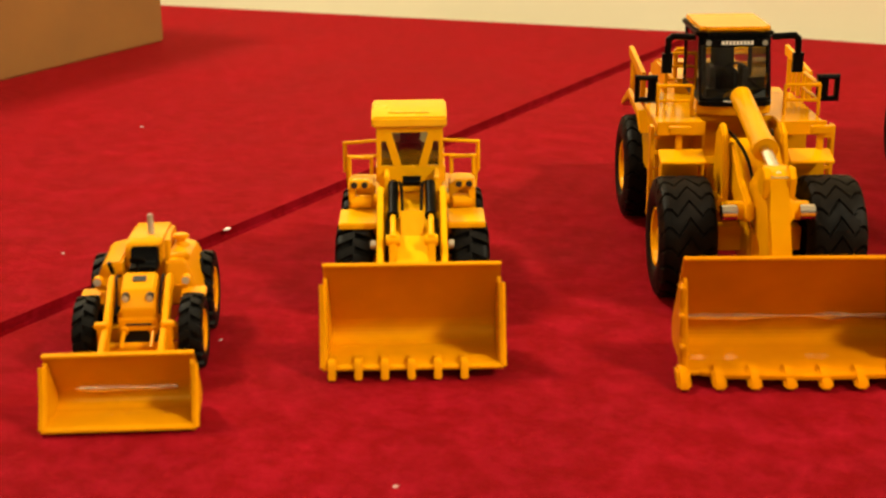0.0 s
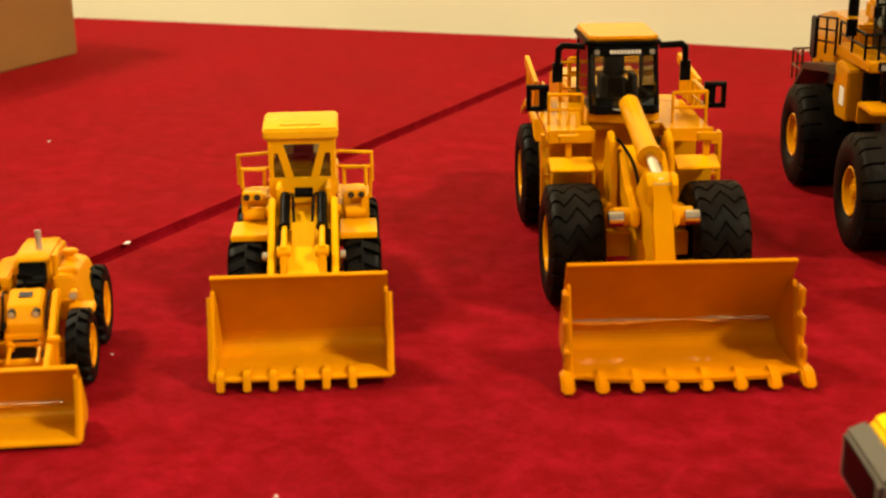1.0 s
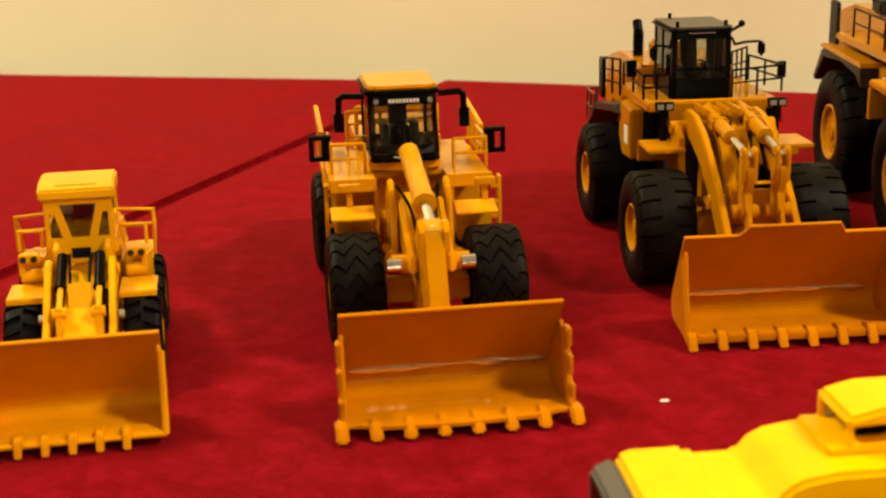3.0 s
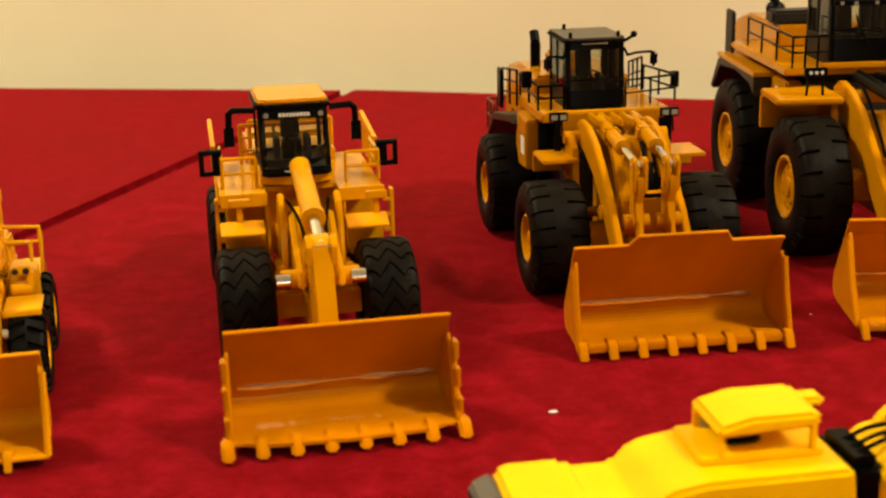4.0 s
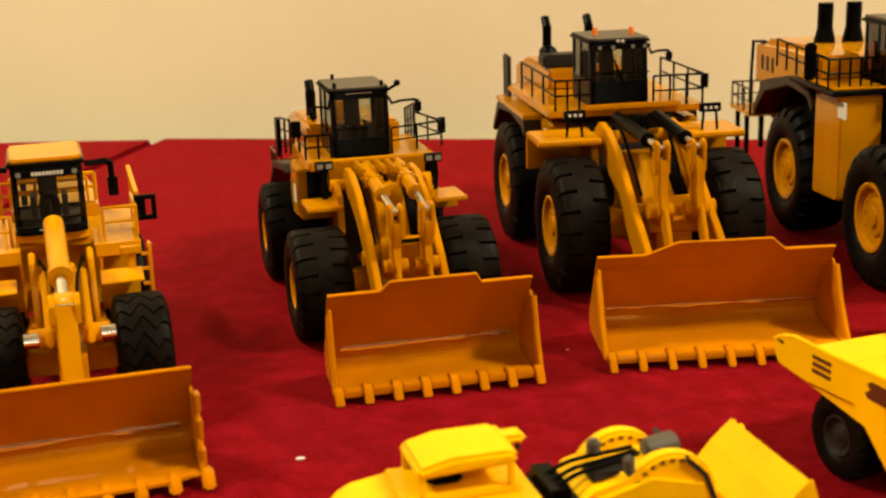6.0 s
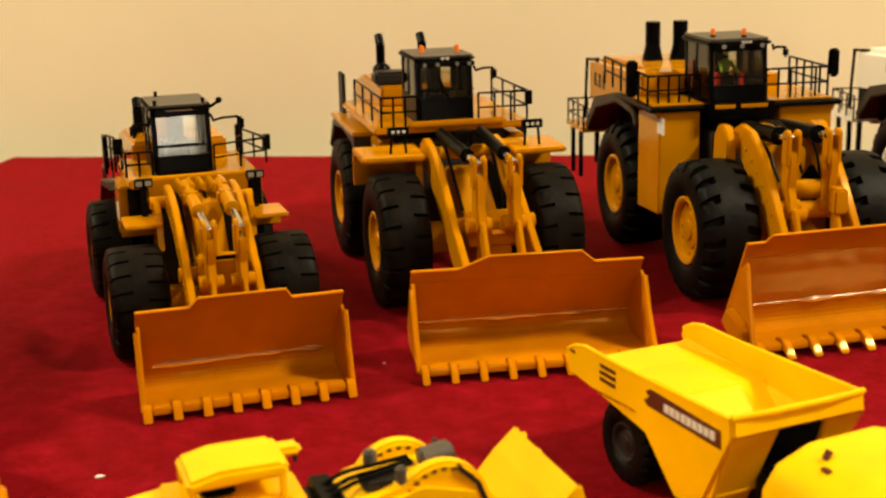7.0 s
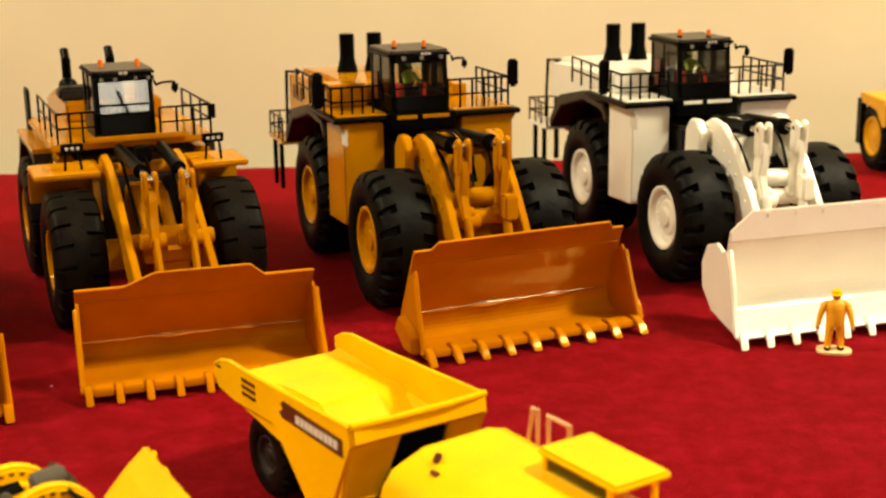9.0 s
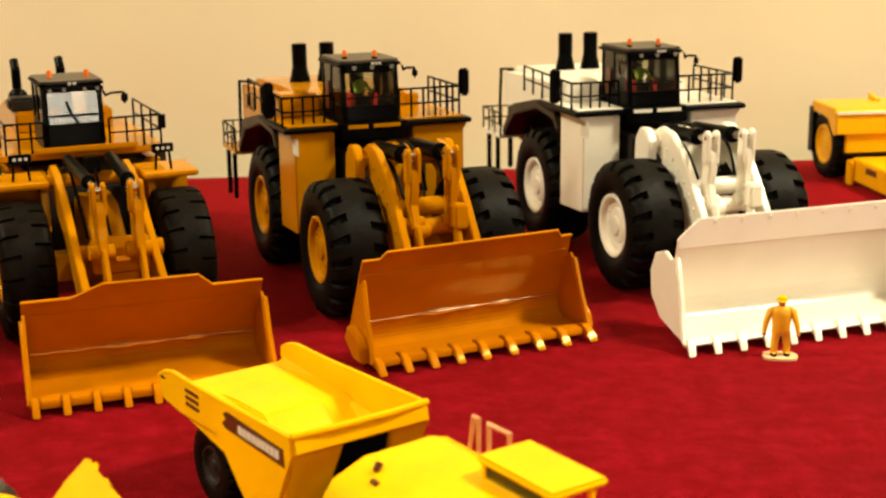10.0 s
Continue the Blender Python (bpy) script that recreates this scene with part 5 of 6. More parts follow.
    for s in (-1, 1):
        pin(L, s * 0.18, s * 0.38, 1.56, 1.30, 0.085, P)
        part("bolt", made(cyl, (s * 0.52, 2.48, 1.66), (s * 0.57, 2.48, 1.66), 0.09), P, L, bevel=0.015)
        part("step", made(box, s * 0.86 - 0.12, s * 0.86 + 0.12, 3.18, 3.3, 1.05, 1.10), P, L, bevel=0.01)
        hose(L, [(s * 0.2, 2.9, 1.8), (s * 0.16, 2.5, 1.86), (s * 0.14, 2.1, 1.62), (s * 0.14, 1.9, 1.4)], 0.025)
    part("rear_frame", made(box, -0.5, 0.5, 3.0, 5.6, 0.45, 1.3), P, L, bevel=0.02)
    part("engine_hood", made(side, [(4.2, 1.3), (4.2, 1.9), (5.3, 1.8), (5.6, 1.6), (5.6, 0.9)], -0.50, 0.48), P, L, bevel=0.05)
    for s in (-1, 1):
        part("rear_fender", made(side, [(3.45, 1.1), (3.6, 1.42), (4.8, 1.42), (5.1, 1.1), (5.0, 1.05), (4.7, 1.36), (3.7, 1.36)], s * 0.48, s * 1.0), P, L, bevel=0.02)
    # cab: solid panels with recessed panes
    C = part("cab", made(box, -0.55, 0.52, 3.02, 4.25, 1.75, 2.02), P, L, bevel=0.02)
    x0, x1 = -0.53, 0.49
    panel = [(x0, 2.0), (x1, 2.0), (x1, 2.66), (x0, 2.66)]
    part("cab_front", made(front, [(x0 + 0.03, 1.62), (x1 - 0.03, 1.62), (x1, 1.95), (x1, 2.03), (x0, 2.03), (x0, 1.95)], 3.0, 3.06), P, C, bevel=0.005)
    part("cab_front", made(front, [(x0, 2.56), (x1, 2.56), (x1, 2.66), (x0, 2.66)], 3.0, 3.06), P, C, bevel=0.005)
    for q in ([(-0.53, 2.03), (-0.46, 2.03), (-0.46, 2.56), (-0.53, 2.56)], [(0.42, 2.03), (0.49, 2.03), (0.49, 2.56), (0.42, 2.56)],
              [(-0.28, 2.03), (-0.15, 2.03), (-0.30, 2.56), (-0.42, 2.56)], [(0.11, 2.03), (0.24, 2.03), (0.38, 2.56), (0.26, 2.56)],
              [(-0.46, 2.42), (-0.385, 2.42), (-0.40, 2.56), (-0.46, 2.56)], [(0.345, 2.42), (0.42, 2.42), (0.42, 2.56), (0.36, 2.56)]):
        part("cab_post", made(front, q, 3.0, 3.06), P, C, bevel=0.004)
    p = part("windscreen", made(box, -0.50, 0.46, 3.035, 3.045, 2.01, 2.60), GLASS, C, "dusty glass", bevel=0)
    p.visible_shadow = False
    for xx in (x0, x1 - 0.05):
        part("cab_side", made(box, xx, xx + 0.05, 3.07, 4.2, 2.0, 2.2), P, C, bevel=0.004)
        part("cab_side", made(box, xx, xx + 0.05, 3.07, 3.17, 2.2, 2.66), P, C, bevel=0.004)
        part("cab_side", made(box, xx, xx + 0.05, 4.05, 4.2, 2.2, 2.66), P, C, bevel=0.004)
    part("cab_back", made(box, x0 + 0.06, x1 - 0.06, 4.15, 4.2, 2.0, 2.62), OLIVE, C, "olive rear panel of the cab", bevel=0.004)
    bm = made(side, [(2.95, 2.64), (2.97, 2.80), (3.3, 2.89), (3.85, 2.89), (3.9, 2.64)], -0.60, 0.55)
    part("roof", bm, P, C, bevel=0.03)
    part("roof_slot", made(box, -0.34, 0.28, 3.10, 3.14, 2.835, 2.85), PAINT_A, C, bevel=0)
    bm = made(box, -0.2, 0.16, 3.5, 3.9, 2.0, 2.25)
    side(bm, [(3.8, 2.2), (3.92, 2.2), (3.98, 2.52), (3.88, 2.52)], -0.18, 0.14)
    part("seat", bm, BLACK, C, bevel=0.03)
    part("cab_floor", made(box, x0 + 0.06, x1 - 0.06, 3.08, 4.14, 2.025, 2.13), BLACK, C, "dark cab floor and dash", bevel=0.01)
    part("steering_wheel", made(cyl, (-0.02, 3.25, 2.2), (-0.02, 3.30, 2.25), 0.14), BLACK, C)
    bucket(L, 2.40, 1.46, -0.46, 0.85, PAINT_B_IN, [-1.09 + i * 0.355 for i in range(6)], 0.11, None, 0.0, 0.16, None, step=0.05, long=0.10)
    return L


old_cab_loader()


# ---- smallest, oldest loader ----
def tiny_loader():
    L = thing("wheel_loader", -9.63, -6.95, 32.5, "small golden yellow scale model wheel loader with open seat", "loader", "older loaders")
    P = PAINT_A
    four_wheels(L, 0.86, 0.55, 1.76, 3.22, 0.52, 0.30, P, RUBBER, "bar", 15, rear=0.58)
    part("front_frame", made(box, -0.34, 0.34, 2.2, 4.6, 0.35, 0.75), P, L, bevel=0.02)
    part("nose", made(side, [(1.84, 0.60), (1.82, 0.92), (2.0, 1.16), (2.45, 1.30), (2.75, 0.60)], -0.235, 0.235), P, L, bevel=0.03)
    part("nose_shield", made(side, [(1.76, 0.62), (1.76, 0.80), (1.80, 0.82), (1.86, 0.62)], -0.27, 0.27), P, L, bevel=0.015)
    part("grille", made(box, -0.17, 0.17, 1.748, 1.758, 0.70, 0.73), DARK, L, bevel=0)
    part("nose_badge", made(side, [(2.18, 1.222), (2.30, 1.262), (2.30, 1.275), (2.18, 1.235)], -0.09, 0.09), DARK, L, bevel=0)
    # dark block drawn as the shade below the nose
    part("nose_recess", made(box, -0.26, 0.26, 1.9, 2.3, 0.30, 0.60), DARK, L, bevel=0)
    pin(L, -0.52, 0.52, 1.62, 0.42, 0.075, P)
    for s in (-1, 1):
        part("lift_arm", made(side, [(2.62, 1.05), (2.55, 1.24), (2.3, 1.27), (1.55, 0.90), (1.25, 0.80), (0.6, 0.55), (0.55, 0.36), (0.9, 0.36), (1.4, 0.58), (2.3, 1.0)], s * 0.385 - 0.04, s * 0.385 + 0.04), P, L, bevel=0.015)
        part("arm_post", made(box, s * 0.44 - 0.05, s * 0.44 + 0.05, 1.26, 1.38, 0.12, 0.84), P, L, bevel=0.015)
        part("arm_cap", made(box, s * 0.44 - 0.085, s * 0.44 + 0.085, 1.24, 1.40, 0.80, 0.87), P, L, bevel=0.015)
        ob = part("head_lamp", made(cyl, (s * 0.16, 1.86, 1.06), (s * 0.16, 2.05, 1.08), 0.055), DARK, L, bevel=0.015)
        part("lamp_lens", made(cyl, (s * 0.16, 1.845, 1.06), (s * 0.16, 1.862, 1.06), 0.044), SILVER, ob, "small silver lens", bevel=0.01)
        ob = part("side_lamp", made(cyl, (s * 0.60, 2.42, 1.16), (s * 0.60, 2.6, 1.16), 0.065), P, L, bevel=0.015)
        part("lamp_lens", made(cyl, (s * 0.60, 2.405, 1.16), (s * 0.60, 2.42, 1.16), 0.05), SILVER, ob, "silver lens", bevel=0)
        part("lamp_bracket", made(box, s * 0.52 - 0.1, s * 0.52 + 0.1, 2.5, 2.58, 1.02, 1.08), P, L, bevel=0.01)
        part("front_fender", made(side, [(2.15, 0.90), (2.15, 0.93), (2.72, 1.00), (2.72, 0.96)], s * 0.68 - 0.16, s * 0.68 + 0.18), P, L, bevel=0.012)
        # side box with a sloping outer edge
        xa, xb = s * 0.30, s * 0.80
        part("side_box", made(quadbox, [(xa, 2.72, 0.72), (xb, 2.72, 0.72), (xb, 4.5, 0.72), (xa, 4.5, 0.72)], [(xa, 2.80, 1.36), (s * 0.56, 2.85, 1.34), (s * 0.62, 4.3, 1.30), (xa, 4.4, 1.36)]), P, L, bevel=0.03)
        part("step_plate", made(box, s * 0.66 - 0.16, s * 0.66 + 0.16, 2.58, 2.72, 0.70, 0.76), P, L, bevel=0.01)
        ram(L, (s * 0.2, 2.4, 0.85), (s * 0.2, 1.3, 0.5), 0.055, P, P)
        hose(L, [(s * 0.3, 2.6, 1.2), (s * 0.31, 2.3, 1.26), (s * 0.29, 2.0, 1.08), (s * 0.29, 1.8, 0.85)], 0.018)
    part("engine_hood", made(side, [(3.15, 0.8), (3.15, 1.46), (3.3, 1.58), (4.5, 1.56), (4.7, 1.4), (4.7, 0.7)], -0.29, 0.29), P, L, bevel=0.06)
    part("seat", made(side, [(2.65, 1.2), (2.65, 1.3), (2.95, 1.32), (3.05, 1.52), (3.15, 1.5), (3.1, 1.2)], -0.19, 0.19), BLACK, L, bevel=0.02)
    bm = B()
    cyl(bm, (-0.05, 2.5, 1.25), (-0.05, 2.6, 1.42), 0.02)
    cyl(bm, (-0.05, 2.58, 1.41), (-0.05, 2.60, 1.44), 0.11)
    part("steering_wheel", bm, BLACK, L, bevel=0)
    part("gear_stick", made(cyl, (-0.42, 2.75, 1.2), (-0.46, 2.7, 1.38), 0.03), BLACK, L, bevel=0)
    part("exhaust_pipe", made(cyl, (0.04, 3.62, 1.5), (0.04, 3.62, 1.86), 0.045), SILVER, L, "grey metal pipe", bevel=0.01)
    bm = made(cyl, (0.42, 3.9, 1.2), (0.42, 3.9, 1.45), 0.06)
    cyl(bm, (0.42, 3.9, 1.43), (0.42, 3.9, 1.50), 0.12)
    ball(bm, (0.42, 3.9, 1.28), 0.13)
    part("air_cleaner", bm, P, L, bevel=0.02)
    bm = B()
    tube(bm, [(0.34, 2.9, 1.22), (0.34, 2.9, 1.62), (0.34, 3.3, 1.66)], 0.03)
    part("grab_rail", bm, P, L, bevel=0)
    part("filter_pipe", made(cyl, (0.3, 3.1, 1.32), (0.6, 3.1, 1.36), 0.07), P, L, bevel=0.02)
    # the chassis is short behind the arms
    for ob in L.children_recursive:
        if ob.name.split(".")[0] not in ("wheel", "tyre", "axle"):
            for v in ob.data.vertices:
                v.co.y = min(v.co.y, U + (v.co.y - U) * 0.71)
    bucket(L, 1.86, 0.92, -0.34, 0.62, PAINT_A, (), 0.1, None, 0.0, 0.07, None, step=0.02, runs=((0.35, 0.7),))
    return L


tiny_loader()


# ---- bright yellow underground dump truck ----
def dump_truck():
    T = thing("dump_truck", 7.85, 1.68, 32.5, "bright yellow articulated dump truck model with empty bed", "truck")
    P = PAINT_BED
    wheel(T, -0.93, -0.40, -0.88, 0.62, 0.29, DARK, RUBBER, "notch", 20)
    wheel(T, 0.93, 0.40, -0.88, 0.62, 0.29, DARK, RUBBER, "notch", 20)
    part("chassis", made(box, -0.35, 0.35, -3.6, 0.3, 0.45, 0.95), DARK, T, bevel=0.03)
    # bed: floor, sides, front wall, tail flare
    bed = part("bed", made(side, [(-3.1, 0.70), (-2.2, 0.62), (-1.6, 1.00), (0.42, 1.28), (0.42, 1.43), (-1.5, 1.45), (-2.3, 0.95), (-3.1, 0.92)], -0.98, 0.98), P, T, "empty tipping bed", bevel=0.01)
    for s in (-1, 1):
        part("bed_side", made(side, [(-3.46, 1.64), (-3.42, 1.88), (-0.90, 1.80), (0.0, 1.80), (0.26, 1.74), (0.46, 1.64), (0.50, 1.52), (0.36, 1.30), (-0.2, 1.24), (-1.35, 1.28), (-2.3, 0.42), (-2.8, 0.42)], s * 0.985, s * 1.04), P, bed, bevel=0.012)
        part("bed_rim", made(tube, [(s * 1.015, -3.42, 1.875), (s * 1.015, -0.90, 1.79), (s * 1.015, 0.0, 1.79), (s * 1.015, 0.26, 1.73), (s * 1.015, 0.47, 1.62)], 0.035), P, bed, bevel=0)
        # rounded fillet between the floor and the side
        part("bed_fillet", made(quadbox, [(s * 0.99, -3.0, 0.95), (s * 0.99, -2.2, 1.02), (s * 0.80, -2.2, 0.98), (s * 0.80, -2.95, 0.9)], [(s * 0.99, -2.9, 1.30), (s * 0.99, 0.36, 1.52), (s * 0.80, 0.36, 1.43), (s * 0.86, -2.4, 1.0)]), P, bed, bevel=0.01)
    part("bed_front", made(side, [(-3.50, 1.66), (-3.46, 1.90), (-3.40, 1.92), (-3.30, 1.72), (-2.72, 0.80), (-2.86, 0.80), (-3.36, 1.62)], -1.0, 1.0), P, bed, bevel=0.015)
    part("front_rim", made(tube, [(-1.02, -3.44, 1.90), (-0.4, -3.50, 1.91), (0.4, -3.50, 1.91), (1.02, -3.44, 1.90)], 0.045), P, bed, bevel=0)
    part("front_leg", made(quadbox, [(-1.0, -3.42, 1.62), (-0.25, -3.42, 1.62), (-0.42, -2.98, 0.42), (-1.0, -2.98, 0.42)], [(-1.0, -3.2, 1.62), (-0.25, -3.2, 1.62), (-0.42, -2.75, 0.42), (-1.0, -2.75, 0.42)]), P, bed, bevel=0.02)
    part("front_leg", made(quadbox, [(0.48, -3.42, 1.62), (1.0, -3.42, 1.62), (1.0, -2.98, 0.42), (0.58, -2.98, 0.42)], [(0.48, -3.2, 1.62), (1.0, -3.2, 1.62), (1.0, -2.75, 0.42), (0.58, -2.75, 0.42)]), P, bed, bevel=0.02)
    part("hoist_block", made(side, [(-3.36, 1.58), (-3.0, 0.5), (-2.7, 0.5), (-3.1, 1.58)], -0.24, 0.47), BLACK, bed, "black hoist gear in the recess", bevel=0.02)
    part("bed_hump", made(side, [(-2.1, 1.1), (-1.65, 1.52), (-0.9, 1.50), (0.1, 1.39)], -0.48, 0.48), P, bed, bevel=0.03)
    part("tail_lip", made(box, -0.98, 0.98, 0.38, 0.48, 1.26, 1.42), P, bed, bevel=0.02)
    sgn = part("side_sign", made(side, [(-3.28, 1.44), (-3.26, 1.68), (-1.72, 1.72), (-1.62, 1.66), (-1.70, 1.60), (-1.58, 1.53), (-1.66, 1.47)], -1.052, -1.043), BROWN, bed, "dark stripe with unreadable pale print", bevel=0)
    for i in range(9):
        part("marking", made(box, -1.058, -1.053, -3.16 + i * 0.125, -3.06 + i * 0.125, 1.51, 1.63), INK_W, sgn, "pale mark of unreadable print", bevel=0)
    for k in range(3):
        part("vent_stripe", made(box, -1.056, -1.044, -0.86, -0.46, 1.44 + k * 0.10, 1.49 + k * 0.10), BROWN, bed, "short dark stripe", bevel=0)
    part("tail_mark", made(box, -1.052, -1.043, 0.24, 0.36, 1.62, 1.66), BROWN, bed, bevel=0)
    part("hitch_shroud", made(side, [(-3.3, 0.5), (-3.3, 1.1), (-3.9, 1.15), (-4.1, 0.5)], -0.5, 0.9), BLACK, T, bevel=0.05)
    # tractor: rounded engine cover, cab, rails
    turn = Matrix.Translation((0.0, -3.9, 0)) @ z_turn(-1) @ Matrix.Translation((0.0, 3.9, 0))
    hood = part("engine_cover", made(front, [(-1.05, 0.45), (-1.05, 1.20), (-0.82, 1.52), (-0.36, 1.70), (0.60, 1.73), (1.00, 1.62), (1.10, 1.4), (1.10, 0.45)], -7.3, -3.95), P, T, "bright yellow rounded engine cover", bevel=0.14, turn=turn)
    part("hood_vent", made(box, -0.62, -0.56, -4.75, -4.62, 1.58, 1.65), BROWN, hood, bevel=0, turn=turn)
    part("fuel_filler", made(cyl, (-0.46, -4.5, 1.66), (-0.40, -4.5, 1.77), 0.05), BROWN, hood, bevel=0.01, turn=turn)
    cb = part("cab", made(box, 0.35, 1.10, -6.75, -5.45, 1.2, 1.48), P, T, bevel=0.03, turn=turn)
    for xx in (0.38, 1.02):
        for yy in (-6.7, -5.55):
            part("cab_post", made(box, xx, xx + 0.07, yy, yy + 0.07, 1.42, 1.91), P, cb, bevel=0.01, turn=turn)
    part("roof", made(box, 0.33, 1.16, -6.85, -5.42, 1.90, 2.00), P, cb, bevel=0.04, turn=turn)
    p = part("cab_window", made(box, 0.40, 0.415, -6.6, -5.55, 1.42, 1.90), GLASS_D, cb, bevel=0, turn=turn)
    p.visible_shadow = False
    part("seat", made(box, 0.6, 0.9, -6.2, -5.8, 1.4, 1.7), BLACK, cb, bevel=0.04, turn=turn)
    for ya, y0, y1 in ((-4.28, -4.40, -4.50), (-4.72, -4.72, -5.14)):
        bm = B()
        tube(bm, [(1.06, ya, 1.4), (1.06, y0, 1.98), (1.06, y1, 1.98), (1.06, y1, 1.4)], 0.026)
        part("hand_rail", bm, SKIN, T, "thin beige handrail", bevel=0, turn=turn)
    for s in (-1, 1):
        w = wheel(T, s * 1.02, s * 0.4, -6.3, 0.70, 0.34, P, RUBBER, "bar", 20)
    return T


dump_truck()


# ---- bright yellow low loader with a scoop ----
def low_loader():
    T = thing("low_loader", 3.05, -3.55, 117.0, "bright yellow low mining loader model with raised scoop", "loader")
    P = PAINT_BED
    # local -y is the travelling direction
    part("rear_body", made(side, [(2.75, 0.4), (2.75, 1.13), (2.6, 1.19), (1.98, 1.19), (1.92, 1.10), (1.40, 1.10), (1.24, 1.28), (1.08, 1.36), (0.7, 1.42), (-0.9, 1.42), (-1.0, 0.4)], -0.72, 0.72), P, T, bevel=0.06)
    part("radiator_end", made(side, [(3.05, 0.45), (3.05, 1.02), (2.78, 1.14), (2.76, 0.45)], -0.66, 0.66), GREY, T, "warm grey rear guard", bevel=0.05)
    part("grille", made(box, -0.5, 0.5, 3.055, 3.065, 0.55, 1.0), BLACK, T, bevel=0)
    c = part("cab", made(box, -0.30, 0.62, -0.72, 0.68, 1.42, 1.50), P, T, bevel=0.02)
    for xx in (-0.28, 0.53):
        for yy in (-0.64, 0.40):
            part("cab_post", made(box, xx, xx + 0.06, yy, yy + 0.07, 1.42, 1.80), P, c, bevel=0.01)
    part("cab_lining", made(box, 0.50, 0.54, -0.56, 0.40, 1.45, 1.74), OLIVE, c, "olive inner panel", bevel=0.01)
    part("roof", made(side, [(0.50, 1.71), (0.48, 1.84), (0.1, 1.93), (-0.62, 1.93), (-0.72, 1.84), (-0.62, 1.76)], -0.32, 0.58), P, c, bevel=0.05)
    part("roof_nub", made(box, 0.20, 0.50, -0.95, -0.62, 1.76, 1.87), P, c, bevel=0.05)
    part("mirror", made(box, 0.38, 0.46, -0.92, -0.88, 1.60, 1.77), DARK, c, bevel=0.01)
    bm = made(box, -0.05, 0.35, -0.1, 0.3, 1.48, 1.62)
    box(bm, -0.03, 0.33, 0.25, 0.36, 1.55, 1.78)
    part("seat", bm, BLACK, c, bevel=0.05)
    part("red_cushion", made(box, 0.36, 0.44, 0.0, 0.2, 1.5, 1.72), SKIN, c, bevel=0.02)
    part("hinge", made(box, -0.52, 0.52, -1.42, -0.90, 0.5, 1.40), BLACK, T, bevel=0.14)
    for s in (-1, 1):
        for yy in (1.4, -2.2):
            wheel(T, s * 0.95, s * 0.45, yy, 0.50, 0.25, P, RUBBER, "bar", 18)
    f = part("front_body", made(side, [(-1.25, 0.5), (-1.25, 1.16), (-1.5, 1.36), (-2.2, 1.54), (-2.9, 1.36), (-3.1, 0.5)], -0.58, 0.58), P, T, bevel=0.08)
    # round arm roots
    for s, yy in ((-1, -2.45), (1, -2.15)):
        bm = B()
        cyl(bm, (s * 0.40 - 0.11, yy, 1.12), (s * 0.40 + 0.11, yy, 1.12), 0.58, n=36)
        part("lift_arm", bm, P, T, "curved yellow arm", bevel=0.04)
        bm = B()
        for k in range(9):
            a = radians(35 + k * 14)
            box(bm, s * 0.40 - 0.118, s * 0.40 - 0.108, yy + 0.5 * math.cos(a) - 0.03, yy + 0.5 * math.cos(a) + 0.03, 1.12 + 0.5 * math.sin(a) - 0.02, 1.12 + 0.5 * math.sin(a) + 0.02)
        part("arm_rivets", bm, BROWN, T, "row of dark marks", bevel=0)
    for xx, yy, r in ((0.15, -1.75, 0.10), (-0.45, -1.95, 0.08)):
        bm = made(cyl, (xx, yy, 1.5), (xx, yy, 1.72), r * 0.85)
        part("lamp_post", bm, GREY, T, "grey round lamp", bevel=0.03)
    part("dump_cylinder", made(cyl, (-0.05, -2.3, 1.56), (-0.05, -2.72, 1.62), 0.16), GREY, T, "grey cylinder end", bevel=0.04)
    part("valve_bank", made(box, -0.34, 0.02, -2.1, -1.55, 1.36, 1.50), DARK, T, "dark valve gear in the recess", bevel=0.04)
    for xx in (-0.25, -0.1, 0.1):
        hose(T, [(xx, -1.1, 1.36), (xx, -1.4, 1.50), (xx * 0.8, -1.8, 1.55), (xx * 0.6, -2.2, 1.60)], 0.03)
    part("arm_band", made(strip, [(-2.65, 1.65), (-2.9, 1.4), (-3.05, 1.0)], -0.55, 0.4, 0.06), DARK, T, bevel=0)
    part("red_button", made(cyl, (-0.62, -1.45, 1.3), (-0.66, -1.45, 1.32), 0.06), RED, T, "small red button", bevel=0)
    # scoop, seen from behind and above
    s = part("bucket", made(strip, [(-4.0, 1.30), (-3.72, 1.05), (-3.45, 0.75), (-3.40, 0.35), (-3.6, 0.12), (-4.7, 0.08)], -0.98, 0.98, 0.07), P, T, "big rounded yellow scoop", bevel=0.0)
    tilt = Matrix.Translation((0, -3.95, 1.2)) @ Matrix.Rotation(radians(38), 4, "X") @ Matrix.Translation((0, 3.95, -1.2))
    part("bucket_back", made(front, [(-0.98, 0.3), (-0.98, 0.62), (-0.05, 1.10), (0.08, 1.28), (0.36, 1.32), (0.60, 1.14), (0.84, 1.36), (0.98, 1.22), (0.98, 0.3)], -4.0, -3.92), P, s, bevel=0.015, turn=tilt)
    for sx in (-1, 1):
        part("bucket_cheek", made(side, [(-4.0, 1.35), (-3.65, 1.0), (-3.42, 0.55), (-3.55, 0.14), (-4.7, 0.08), (-4.5, 0.4), (-4.15, 0.9)], sx * 0.96 - 0.03, sx * 0.96 + 0.03), P, s, bevel=0.015)
    return T


low_loader()


